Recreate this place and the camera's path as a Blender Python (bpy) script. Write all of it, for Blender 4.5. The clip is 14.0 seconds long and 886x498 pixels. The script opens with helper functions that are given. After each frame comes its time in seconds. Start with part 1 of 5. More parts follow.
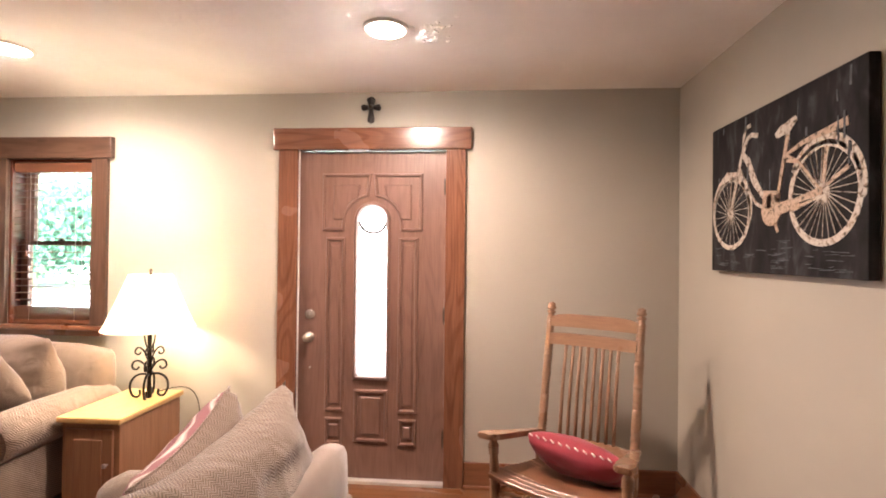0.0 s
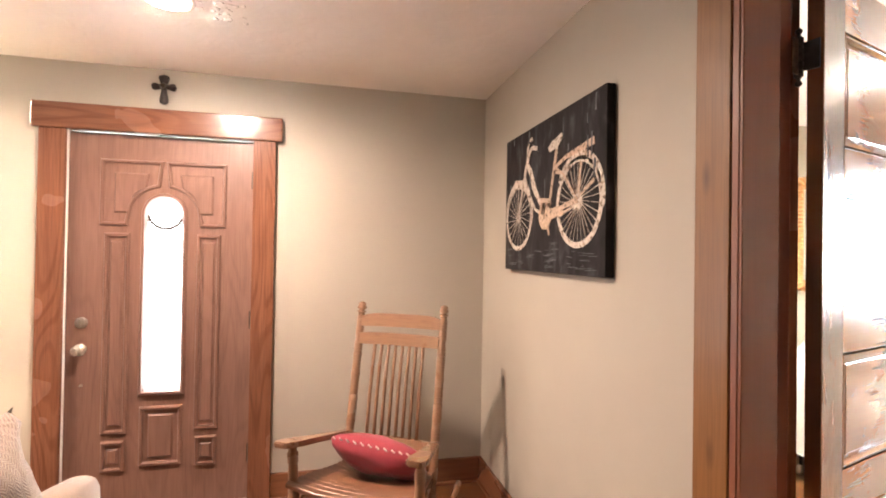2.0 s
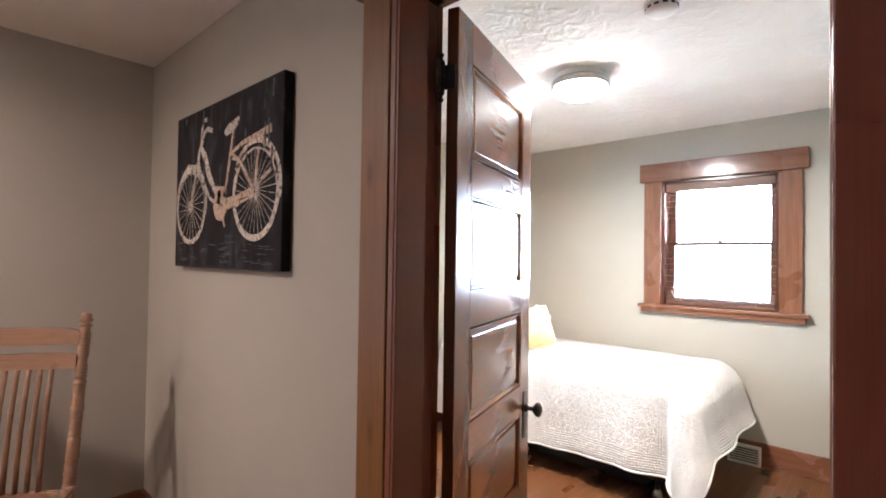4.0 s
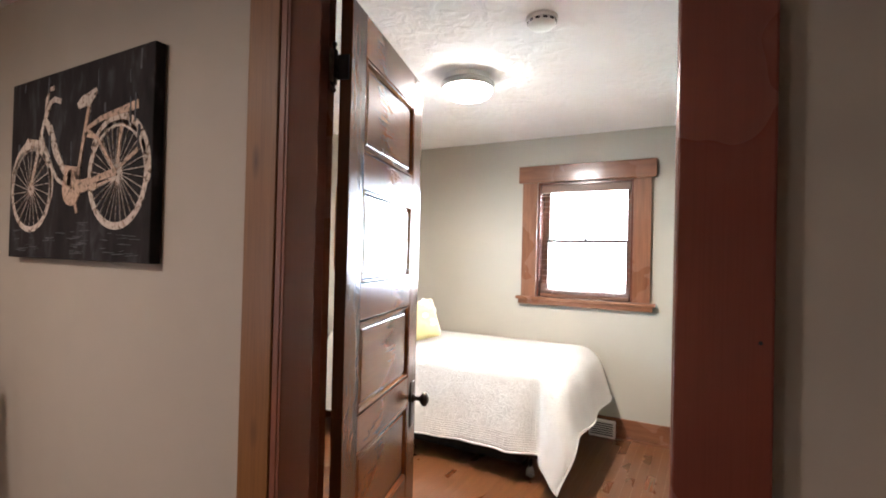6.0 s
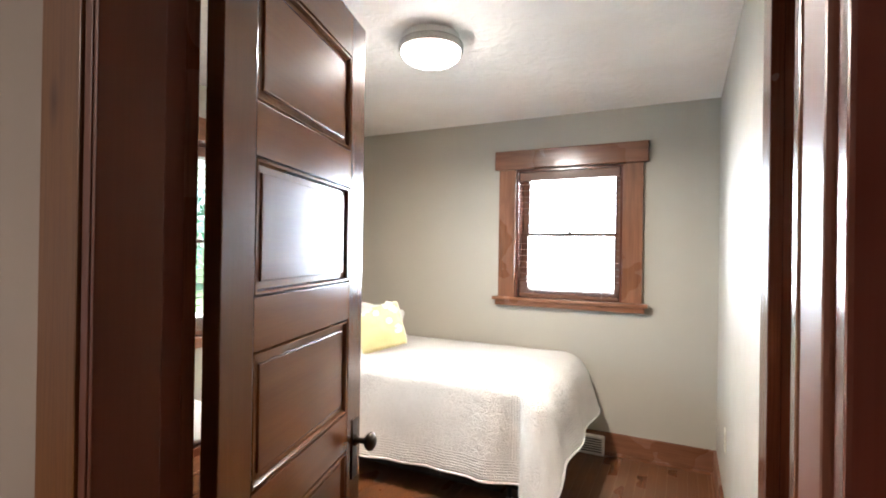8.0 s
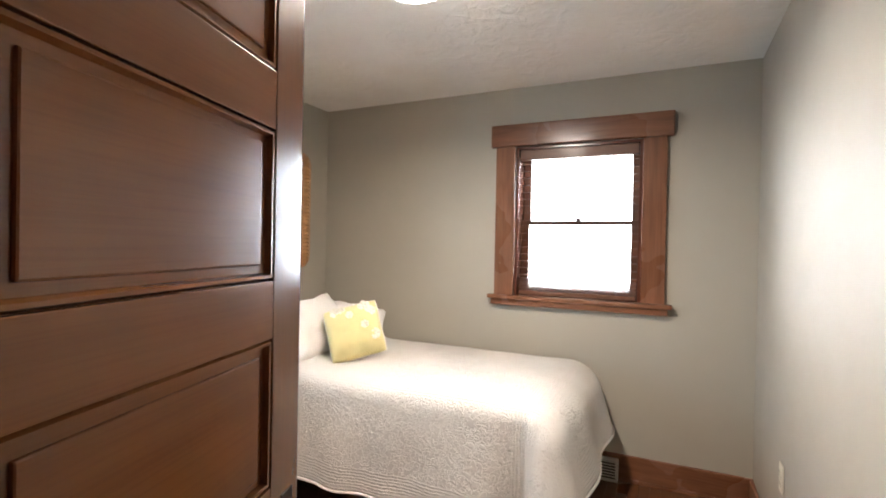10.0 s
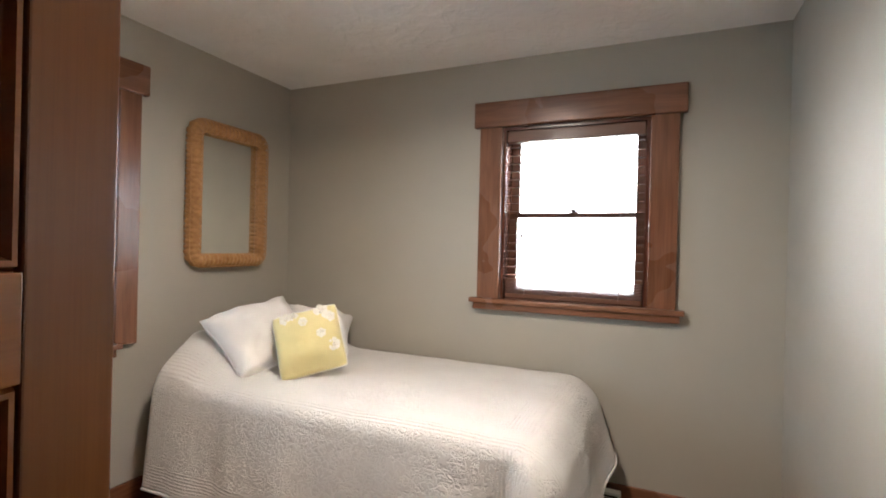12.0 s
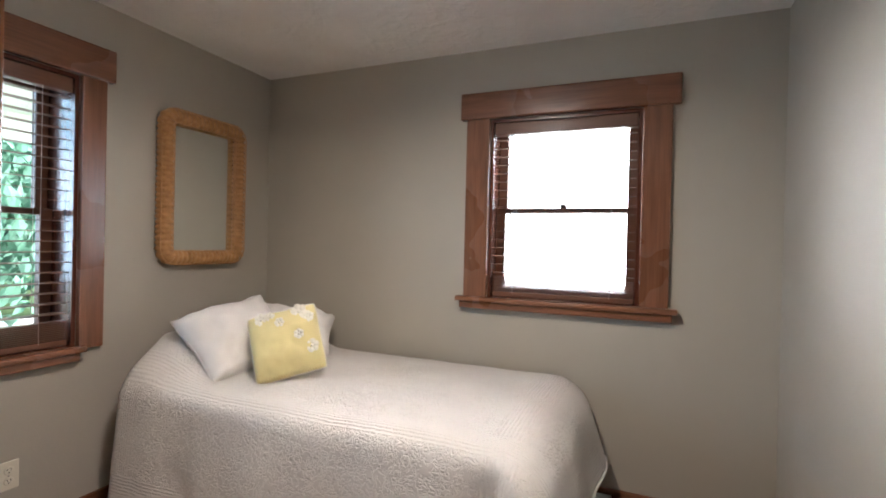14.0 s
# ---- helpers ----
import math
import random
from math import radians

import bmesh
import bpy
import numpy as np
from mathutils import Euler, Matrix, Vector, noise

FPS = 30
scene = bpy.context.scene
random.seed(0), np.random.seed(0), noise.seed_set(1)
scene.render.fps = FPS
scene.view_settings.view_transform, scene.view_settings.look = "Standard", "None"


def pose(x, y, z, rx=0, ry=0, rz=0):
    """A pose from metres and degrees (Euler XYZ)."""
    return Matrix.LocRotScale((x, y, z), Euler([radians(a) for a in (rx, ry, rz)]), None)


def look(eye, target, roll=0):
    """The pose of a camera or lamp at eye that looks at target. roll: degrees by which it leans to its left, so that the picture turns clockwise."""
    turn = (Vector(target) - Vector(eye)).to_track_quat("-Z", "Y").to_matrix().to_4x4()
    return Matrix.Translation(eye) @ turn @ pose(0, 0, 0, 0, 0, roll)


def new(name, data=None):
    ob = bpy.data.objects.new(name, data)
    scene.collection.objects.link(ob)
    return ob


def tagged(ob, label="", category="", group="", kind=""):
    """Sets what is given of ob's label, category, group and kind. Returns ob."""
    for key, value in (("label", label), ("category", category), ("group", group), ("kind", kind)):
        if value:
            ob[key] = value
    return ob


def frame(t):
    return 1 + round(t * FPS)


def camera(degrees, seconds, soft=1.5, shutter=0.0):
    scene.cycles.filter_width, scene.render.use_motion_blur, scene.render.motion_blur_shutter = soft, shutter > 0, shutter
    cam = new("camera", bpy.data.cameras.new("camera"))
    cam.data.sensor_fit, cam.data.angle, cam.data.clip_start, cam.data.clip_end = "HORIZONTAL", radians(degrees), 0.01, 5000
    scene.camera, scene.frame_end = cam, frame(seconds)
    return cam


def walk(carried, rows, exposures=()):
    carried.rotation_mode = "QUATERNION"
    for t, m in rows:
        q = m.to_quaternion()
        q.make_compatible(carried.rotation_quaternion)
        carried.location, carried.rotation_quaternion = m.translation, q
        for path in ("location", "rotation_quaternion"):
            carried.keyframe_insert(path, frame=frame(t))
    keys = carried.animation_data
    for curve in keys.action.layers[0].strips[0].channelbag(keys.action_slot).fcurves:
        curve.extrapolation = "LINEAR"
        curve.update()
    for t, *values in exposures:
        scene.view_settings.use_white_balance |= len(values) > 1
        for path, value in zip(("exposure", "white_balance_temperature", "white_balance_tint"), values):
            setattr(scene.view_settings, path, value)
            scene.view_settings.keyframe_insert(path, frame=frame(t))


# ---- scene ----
cam = camera(84.9, 14.0, soft=1.9)
PATH = [
    (0, (-1.181, -2.978, 1.429), (-1.333, -0.984, 1.446), 0.6),
    (0.5, (-1.13, -2.97, 1.434), (-1.267, -0.974, 1.448), 0.6),
    (1, (-1.065, -2.968, 1.431), (-1.155, -0.97, 1.446), 0.7),
    (1.5, (-1.003, -2.959, 1.43), (-0.861, -0.965, 1.451), 0.8),
    (2, (-0.975, -2.96, 1.434), (-0.51, -1.015, 1.455), 0.9),
    (2.5, (-0.928, -2.951, 1.428), (-0.136, -1.115, 1.455), 0.9),
    (3, (-0.892, -2.954, 1.42), (0.187, -1.271, 1.453), 0.9),
    (3.5, (-0.871, -2.946, 1.419), (0.439, -1.435, 1.45), 0.8),
    (4, (-0.868, -2.948, 1.415), (0.609, -1.6, 1.45), 0.8),
    (4.2, (-0.868, -2.951, 1.411), (0.668, -1.671, 1.45), 0.8),
    (6.3, (-0.892, -2.941, 1.411), (0.871, -1.996, 1.43), 1.3),
    (6.5, (-0.864, -2.912, 1.41), (0.906, -1.981, 1.427), 1.2),
    (7, (-0.768, -2.881, 1.409), (1.01, -1.964, 1.416), 1.1),
    (7.5, (-0.583, -2.829, 1.399), (1.2, -1.923, 1.412), 0.85),
    (8, (-0.436, -2.798, 1.416), (1.354, -1.907, 1.422), 0.85),
    (8.2, (-0.388, -2.777, 1.402), (1.406, -1.893, 1.415), 0.95),
    (10.3, (0.157, -2.559, 1.384), (1.967, -1.709, 1.367), 1.2),
    (10.5, (0.228, -2.55, 1.370), (2.04, -1.702, 1.361), 1.3),
    (11, (0.341, -2.5, 1.355), (2.163, -1.674, 1.351), 1.4),
    (11.5, (0.438, -2.48, 1.356), (2.262, -1.659, 1.346), 1.4),
    (12, (0.487, -2.46, 1.349), (2.314, -1.648, 1.344), 1.4),
    (12.5, (0.52, -2.443, 1.35), (2.352, -1.642, 1.34), 1.4),
    (13, (0.551, -2.436, 1.345), (2.388, -1.644, 1.335), 1.4),
    (13.5, (0.575, -2.435, 1.349), (2.416, -1.653, 1.332), 1.4),
    (14, (0.593, -2.442, 1.347), (2.437, -1.668, 1.331), 1.4),
]
# seconds, stops, kelvin, tint
EXPOSURES = [(0.0, 3.31, 6380, 12), (1.5, 3.49, 6450, 11), (2.0, 3.65, 6550, 11), (2.5, 3.88, 6550, 11), (3.0, 3.60, 6250, 10), (3.5, 3.01, 5900, 10), (4.0, 2.57, 5720, 11),
             (4.2, 2.52, 5720, 11), (6.3, 2.35, 5980, 11), (8.0, 2.08, 6030, 10), (10.5, 1.42, 6450, 13), (12.0, 1.15, 6300, 13), (14.0, 0.92, 6180, 15)]
walk(cam, [(t, look(eye, target, roll)) for t, eye, target, roll in PATH], EXPOSURES)

# ---- world, sun, large lights ----
world = bpy.data.worlds.new("sky")
scene.world = world
world.use_nodes = True
wn = world.node_tree.nodes
sky = wn.new("ShaderNodeTexSky")
sky.sky_type, sky.sun_disc, sky.sun_elevation, sky.sun_rotation = "NISHITA", False, radians(48), radians(150)
wn["Background"].inputs[1].default_value = 0.15
world.node_tree.links.new(sky.outputs[0], wn["Background"].inputs[0])


def lamp(name, kind, m, energy, color, size=0.1, size_y=None, spread=180):
    data = bpy.data.lights.new(name, kind)
    data.energy, data.color = energy, color
    if kind == "AREA":
        data.size, data.spread = size, radians(spread)
        data.shape = "DISK"
        if size_y:
            data.shape, data.size_y = "RECTANGLE", size_y
    elif kind == "SUN":
        data.angle = size
    else:
        data.shadow_soft_size = size
    ob = new(name, data)
    ob.matrix_world = m
    return ob


WARM, DAY = (1.0, 0.715, 0.58), (0.76, 0.90, 1.0)
lamp("sun", "SUN", look((-1.5, -6, 8), (0, 0, 0)), 5.0, (1.0, 0.96, 0.9), radians(2))
lamp("daylight_east", "AREA", look((3.36, -2.03, 1.56), (0, -2.03, 1.1)), 6, DAY, 0.72, 0.86)
lamp("ceiling_lamp_light", "AREA", look((1.59, -1.71, 2.296), (1.59, -1.71, 0)), 15, (1.0, 0.885, 0.745), 0.24, spread=170)
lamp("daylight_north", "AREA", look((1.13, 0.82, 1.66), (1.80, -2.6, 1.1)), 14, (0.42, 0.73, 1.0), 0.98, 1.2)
for lx, ly, watt in ((-1.61, -0.85, 4.4), (-3.53, -0.74, 4.4)):
    lamp("downlight_light", "AREA", look((lx, ly, 2.395), (lx, ly, 0)), watt, WARM, 0.15, spread=165)
lamp("table_lamp_light", "POINT", pose(-3.10, -0.28, 1.12), 3.4, (1.0, 0.78, 0.54), 0.045)


# ---- materials ----
def nodes_of(name):
    m = bpy.data.materials.new(name)
    m.use_nodes = True
    t = m.node_tree
    return m, t.nodes, t.links, t.nodes["Principled BSDF"]


def mapped(n, l, scale, shuffle=False):
    co = n.new("ShaderNodeTexCoord")
    mp = n.new("ShaderNodeMapping")
    mp.inputs["Scale"].default_value = scale
    l.new(co.outputs["Object"], mp.inputs[0])
    if shuffle:
        info = n.new("ShaderNodeObjectInfo")
        mul = n.new("ShaderNodeVectorMath")
        mul.operation = "SCALE"
        mul.inputs[0].default_value = (7.3, 5.1, 3.7)
        l.new(info.outputs["Random"], mul.inputs["Scale"])
        l.new(mul.outputs[0], mp.inputs["Location"])
    return mp.outputs[0]


def noise_node(n, l, vec, scale, detail=4.0, distortion=0.0):
    t = n.new("ShaderNodeTexNoise")
    t.inputs["Scale"].default_value, t.inputs["Detail"].default_value = scale, detail
    t.inputs["Distortion"].default_value = distortion
    l.new(vec, t.inputs["Vector"])
    return t.outputs["Fac"]


def ramp(n, l, fac, stops):
    r = n.new("ShaderNodeValToRGB")
    e = r.color_ramp.elements
    while len(e) < len(stops):
        e.new(0.5)
    for el, (p, c) in zip(e, stops):
        el.position, el.color = p, (*c, 1)
    l.new(fac, r.inputs[0])
    return r.outputs[0]


def bump(n, l, b, height, strength, distance=0.01, before=None):
    k = n.new("ShaderNodeBump")
    k.inputs["Strength"].default_value, k.inputs["Distance"].default_value = strength, distance
    l.new(height, k.inputs["Height"])
    if before:
        l.new(before, k.inputs["Normal"])
    l.new(k.outputs[0], b.inputs["Normal"])
    return k.outputs[0]


def shade(c, f):
    return tuple(min(1.0, x * f) for x in c)


def plain(name, color, rough=0.5, metal=0.0, var=0.12, scale=6.0, relief=0.0, relief_scale=200.0, sheen=0.0, coat=0.0, fine=0.0):
    """Two scales of variation in colour and gloss over one base colour."""
    m, n, l, b = nodes_of(name)
    v = mapped(n, l, (1, 1, 1))
    big = noise_node(n, l, v, scale)
    l.new(ramp(n, l, big, [(0.3, shade(color, 1 - var)), (0.7, shade(color, 1 + var))]), b.inputs["Base Color"])
    rr = n.new("ShaderNodeMapRange")
    rr.inputs["To Min"].default_value, rr.inputs["To Max"].default_value = max(0.02, rough * 0.8), min(1, rough * 1.2)
    l.new(noise_node(n, l, v, scale * 5), rr.inputs["Value"])
    l.new(rr.outputs[0], b.inputs["Roughness"])
    b.inputs["Metallic"].default_value = metal
    b.inputs["Sheen Weight"].default_value = sheen
    b.inputs["Coat Weight"].default_value = coat
    b.inputs["Coat Roughness"].default_value = 0.12
    if relief:
        bump(n, l, b, noise_node(n, l, v, relief_scale, 3), relief, 0.004)
    return m


def wood(name, dark, light, axis, rough=0.3, coat=0.0, ring=26.0, relief=0.08, shuffle=False, knots=True, pore=0.35, figure=0.0, wave=0.0):
    """Stained wood, its grain along one axis, with pores, rings and a few knots."""
    m, n, l, b = nodes_of(name)
    k = "xyz".index(axis)
    s = [1.0, 1.0, 1.0]
    s[k] = 0.08
    v = mapped(n, l, s, shuffle)
    grain = noise_node(n, l, v, ring, 5, 0.5)
    col = ramp(n, l, grain, [(0.2, shade(dark, 1.25)), (0.5, tuple((p + 2 * q) / 3 for p, q in zip(dark, light))), (0.8, light)])
    s2 = [1.0, 1.0, 1.0]
    s2[k] = 0.02
    pores = noise_node(n, l, mapped(n, l, s2, shuffle), 260, 2)
    mix = n.new("ShaderNodeMixRGB")
    mix.blend_type = "MULTIPLY"
    mix.inputs[0].default_value = pore
    l.new(col, mix.inputs[1])
    l.new(ramp(n, l, pores, [(0.35, (0.45, 0.4, 0.38)), (0.55, (1, 1, 1))]), mix.inputs[2])
    wear = noise_node(n, l, mapped(n, l, (1, 1, 1), shuffle), 2.2, 3)
    mix2 = n.new("ShaderNodeMixRGB")
    mix2.blend_type = "MULTIPLY"
    mix2.inputs[0].default_value = 0.5
    l.new(mix.outputs[0], mix2.inputs[1])
    l.new(ramp(n, l, wear, [(0.1, (0.66, 0.62, 0.60)), (0.9, (1.08, 1.08, 1.08))]), mix2.inputs[2])
    out = mix2.outputs[0]
    if figure:
        s4 = [1.0, 1.0, 1.0]
        s4[k] = 0.13
        wide = noise_node(n, l, mapped(n, l, s4, shuffle), 5.0, 1.5, 0.2)
        turn = n.new("ShaderNodeMath")
        turn.operation = "MULTIPLY"
        turn.inputs[1].default_value = 95.0
        l.new(wide, turn.inputs[0])
        sine = n.new("ShaderNodeMath")
        sine.operation = "SINE"
        l.new(turn.outputs[0], sine.inputs[0])
        mix5 = n.new("ShaderNodeMixRGB")
        mix5.blend_type = "MULTIPLY"
        mix5.inputs[0].default_value = figure
        l.new(out, mix5.inputs[1])
        l.new(ramp(n, l, sine.outputs[0], [(0.15, (1, 1, 1)), (0.9, (0.48, 0.42, 0.40))]), mix5.inputs[2])
        out = mix5.outputs[0]
    if knots:
        vor = n.new("ShaderNodeTexVoronoi")
        vor.inputs["Scale"].default_value = 5.5
        s3 = [1.6, 1.6, 1.6]
        s3[k] = 0.55
        l.new(mapped(n, l, s3, shuffle), vor.inputs["Vector"])
        mix3 = n.new("ShaderNodeMixRGB")
        mix3.blend_type = "MULTIPLY"
        mix3.inputs[0].default_value = 0.8
        l.new(out, mix3.inputs[1])
        l.new(ramp(n, l, vor.outputs["Distance"], [(0.02, (0.35, 0.28, 0.24)), (0.16, (1, 1, 1))]), mix3.inputs[2])
        out = mix3.outputs[0]
    if shuffle:
        info = n.new("ShaderNodeObjectInfo")
        mix4 = n.new("ShaderNodeMixRGB")
        mix4.blend_type = "MULTIPLY"
        mix4.inputs[0].default_value = 1.0
        l.new(out, mix4.inputs[1])
        l.new(ramp(n, l, info.outputs["Random"], [(0.0, (0.93, 0.92, 0.91)), (1.0, (1.04, 1.03, 1.02))]), mix4.inputs[2])
        out = mix4.outputs[0]
    l.new(out, b.inputs["Base Color"])
    rr = n.new("ShaderNodeMapRange")
    rr.inputs["To Min"].default_value, rr.inputs["To Max"].default_value = rough * 0.75, rough * 1.35
    l.new(wear, rr.inputs["Value"])
    l.new(rr.outputs[0], b.inputs["Roughness"])
    b.inputs["Coat Weight"].default_value, b.inputs["Coat Roughness"].default_value = coat * 0.8, 0.12
    first = bump(n, l, b, grain, relief, 0.003)
    second = bump(n, l, b, noise_node(n, l, mapped(n, l, (1, 1, 1)), 14, 2), relief * 0.8, 0.004, first)
    if wave:
        # old varnish that has run and crazed
        s6 = [1.0, 1.0, 1.0]
        s6[k] = 0.5
        bump(n, l, b, noise_node(n, l, mapped(n, l, s6), 24, 3, 0.9), wave, 0.006, second)
    return m


TRIM = {a: wood("trim_wood_" + a, (0.12, 0.046, 0.023), (0.27, 0.116, 0.060), a, 0.26, 0.4, figure=0.16, knots=False) for a in "xyz"}
REDTRIM = {a: wood("red_trim_wood_" + a, (0.125, 0.053, 0.031), (0.23, 0.100, 0.058), a, 0.24, 0.4, figure=0.38, knots=False) for a in "xyz"}
# trim wood with shade put into its colour; bench and loveseat feet share it
SHADETRIM = {a: wood("shaded_trim_wood_" + a, (0.07, 0.020, 0.011), (0.125, 0.037, 0.019), a, 0.24, 0.4, knots=False) for a in "xyz"}
JAMB = wood("jamb_wood", (0.165, 0.060, 0.033), (0.225, 0.085, 0.048), "z", 0.40, 0.0, ring=7.0, relief=0.04, knots=False, pore=0.1)
AMBER = wood("amber_trim_wood", (0.15, 0.062, 0.017), (0.26, 0.120, 0.034), "z", 0.42, 0.05, ring=9.0, relief=0.05, wave=0.12)
MAHOGANY = {a: wood("mahogany_trim_" + a, (0.125, 0.034, 0.021), (0.20, 0.055, 0.034), a, 0.26, 0.4, ring=5.0, relief=0.04, pore=0.1, wave=0.1, knots=False) for a in "yz"}
WALNUT = {a: wood("walnut_trim_" + a, (0.06, 0.032, 0.02), (0.13, 0.075, 0.05), a, 0.3, 0.3, figure=0.4) for a in "xz"}
# one wood: upright grain darkened, level grain lifted, to paint in the light's fall
LEAF = {a: wood("leaf_wood_" + a, shade((0.125, 0.041, 0.011), f), shade((0.20, 0.070, 0.019), f), a, 0.2, 0.12, ring=12.0, relief=0.04, wave=0.11, knots=False, pore=0.12) for a, f in (("x", 1.05), ("z", 0.78))}
OAKDOOR = {a: wood("oak_door_" + a, (0.135, 0.074, 0.056), (0.215, 0.122, 0.093), a, 0.40, 0.0, 30, 0.14, knots=False, figure=0.2) for a in "xz"}
CHAIR = {a: wood("chair_oak_" + a, (0.20, 0.105, 0.06), (0.34, 0.205, 0.125), a, 0.26, 0.5, knots=False) for a in "xyz"}
TABLE = wood("table_oak", (0.22, 0.105, 0.055), (0.35, 0.19, 0.105), "z", 0.4, 0.1, knots=False)
TABLETOP = wood("table_top_oak", (0.50, 0.32, 0.13), (0.66, 0.44, 0.19), "y", 0.35, 0.2, knots=False)
FLOORWOOD = wood("floor_oak", (0.098, 0.037, 0.015), (0.165, 0.068, 0.027), "x", 0.28, 0.25, 30, 0.06, shuffle=True, knots=False)
BLINDWOOD = wood("blind_wood", (0.10, 0.04, 0.022), (0.20, 0.085, 0.045), "x", 0.4, 0.1, knots=False)

WALL = plain("wall_paint", (0.41, 0.378, 0.316), 0.60, var=0.03, scale=1.5, relief=0.12, relief_scale=90)
IRON = plain("wrought_iron", (0.035, 0.03, 0.027), 0.42, 0.8, var=0.3, scale=30, relief=0.2)
BRONZE = plain("aged_bronze", (0.06, 0.045, 0.035), 0.36, 0.9, var=0.3, scale=40)
WORN = plain("worn_bronze", (0.20, 0.135, 0.095), 0.4, 0.85, var=0.45, scale=55, relief=0.2)
NICKEL = plain("brushed_nickel", (0.42, 0.40, 0.37), 0.28, 1.0, var=0.08, scale=60)
WHITE = plain("white_plastic", (0.78, 0.77, 0.73), 0.4, var=0.03)
IVORY = plain("ivory_plastic", (0.70, 0.66, 0.55), 0.4, var=0.03)
VINYL = plain("white_vinyl", (0.80, 0.80, 0.78), 0.45, var=0.03)
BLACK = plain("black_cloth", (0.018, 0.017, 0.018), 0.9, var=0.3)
# near-black paints the shade inside slots and holes; the nail plug shares it
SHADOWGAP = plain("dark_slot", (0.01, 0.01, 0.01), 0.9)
BOXSPRING = plain("box_spring_cloth", (0.62, 0.62, 0.62), 0.9, var=0.05, relief=0.2, relief_scale=500)
LINEN = plain("white_linen", (0.72, 0.69, 0.66), 0.95, var=0.05, scale=3, relief=0.25, relief_scale=900, sheen=0.2)
RED = plain("red_cloth", (0.26, 0.018, 0.034), 0.8, var=0.15, scale=8, relief=0.2, relief_scale=700, sheen=0.2)
CREAM = plain("cream_felt", (0.74, 0.71, 0.62), 0.9, var=0.05)
WIREWHITE = plain("cream_stitching", (0.75, 0.66, 0.60), 0.8)
SILVER = plain("silver_foil", (0.55, 0.55, 0.55), 0.4, 0.6)


def ceiling_paint(name, coarse):
    m, n, l, b = nodes_of(name)
    v = mapped(n, l, (1, 1, 1))
    b.inputs["Base Color"].default_value = (0.80, 0.78, 0.74, 1)
    l.new(ramp(n, l, noise_node(n, l, v, 3), [(0.3, (0.84, 0.82, 0.79)), (0.7, (0.89, 0.88, 0.86))]), b.inputs["Base Color"])
    b.inputs["Roughness"].default_value = 0.85
    swirl = noise_node(n, l, v, 13, 6, 0.7)
    first = bump(n, l, b, ramp(n, l, swirl, [(0.42, (0, 0, 0)), (0.72, (1, 1, 1))]), coarse, 0.012)
    bump(n, l, b, noise_node(n, l, v, 70, 3, 0.4), coarse * 0.4, 0.003, first)
    return m


CEIL, BEDCEIL = ceiling_paint("ceiling_paint", 0.14), ceiling_paint("stippled_ceiling_paint", 0.34)


def fabric(name, color, other, weave=300.0, relief=0.45):
    """Herringbone-like upholstery: bands of slanted threads."""
    m, n, l, b = nodes_of(name)
    co = n.new("ShaderNodeTexCoord")
    sep = n.new("ShaderNodeSeparateXYZ")
    l.new(co.outputs["Object"], sep.inputs[0])

    def op(kind, a, bb):
        k = n.new("ShaderNodeMath")
        k.operation = kind
        for i, q in enumerate((a, bb)):
            if isinstance(q, (int, float)):
                k.inputs[i].default_value = q
            else:
                l.new(q, k.inputs[i])
        return k.outputs[0]

    zig = op("PINGPONG", sep.outputs[0], 0.015)
    wave = op("SINE", op("MULTIPLY", op("ADD", sep.outputs[2], op("ADD", zig, op("MULTIPLY", sep.outputs[1], 0.7))), weave * 2.0), 0)
    half = op("ADD", op("MULTIPLY", wave, 0.5), 0.5)
    blot = noise_node(n, l, co.outputs["Object"], 5)
    base = ramp(n, l, half, [(0.2, other), (0.8, color)])
    mix = n.new("ShaderNodeMixRGB")
    mix.blend_type = "MULTIPLY"
    mix.inputs[0].default_value = 0.6
    l.new(base, mix.inputs[1])
    l.new(ramp(n, l, blot, [(0.3, (0.8, 0.8, 0.8)), (0.7, (1, 1, 1))]), mix.inputs[2])
    l.new(mix.outputs[0], b.inputs["Base Color"])
    b.inputs["Roughness"].default_value = 0.95
    b.inputs["Sheen Weight"].default_value = 0.3
    first = bump(n, l, b, noise_node(n, l, co.outputs["Object"], 11, 3, 0.6), 0.6, 0.02)
    bump(n, l, b, half, relief, 0.003, first)
    return m


SOFA = fabric("tan_upholstery", (0.245, 0.182, 0.137), (0.125, 0.091, 0.067))
GREYSOFA = plain("taupe_microfibre", (0.20, 0.147, 0.115), 0.9, var=0.12, scale=7, relief=0.3, relief_scale=600, sheen=0.3)


def striped():
    m, n, l, b = nodes_of("striped_cloth")
    v = mapped(n, l, (1, 1, 1))
    w = n.new("ShaderNodeTexWave")
    w.bands_direction = "Z"
    w.inputs["Scale"].default_value, w.inputs["Distortion"].default_value, w.inputs["Detail"].default_value = 5.5, 1.6, 2
    l.new(v, w.inputs["Vector"])
    l.new(ramp(n, l, w.outputs["Fac"], [(0.2, (0.19, 0.075, 0.085)), (0.4, (0.40, 0.32, 0.29)), (0.6, (0.60, 0.54, 0.50)), (0.8, (0.24, 0.11, 0.12))]), b.inputs["Base Color"])
    b.inputs["Roughness"].default_value = 0.95
    bump(n, l, b, noise_node(n, l, v, 700, 2), 0.3, 0.002)
    return m


STRIPE = striped()


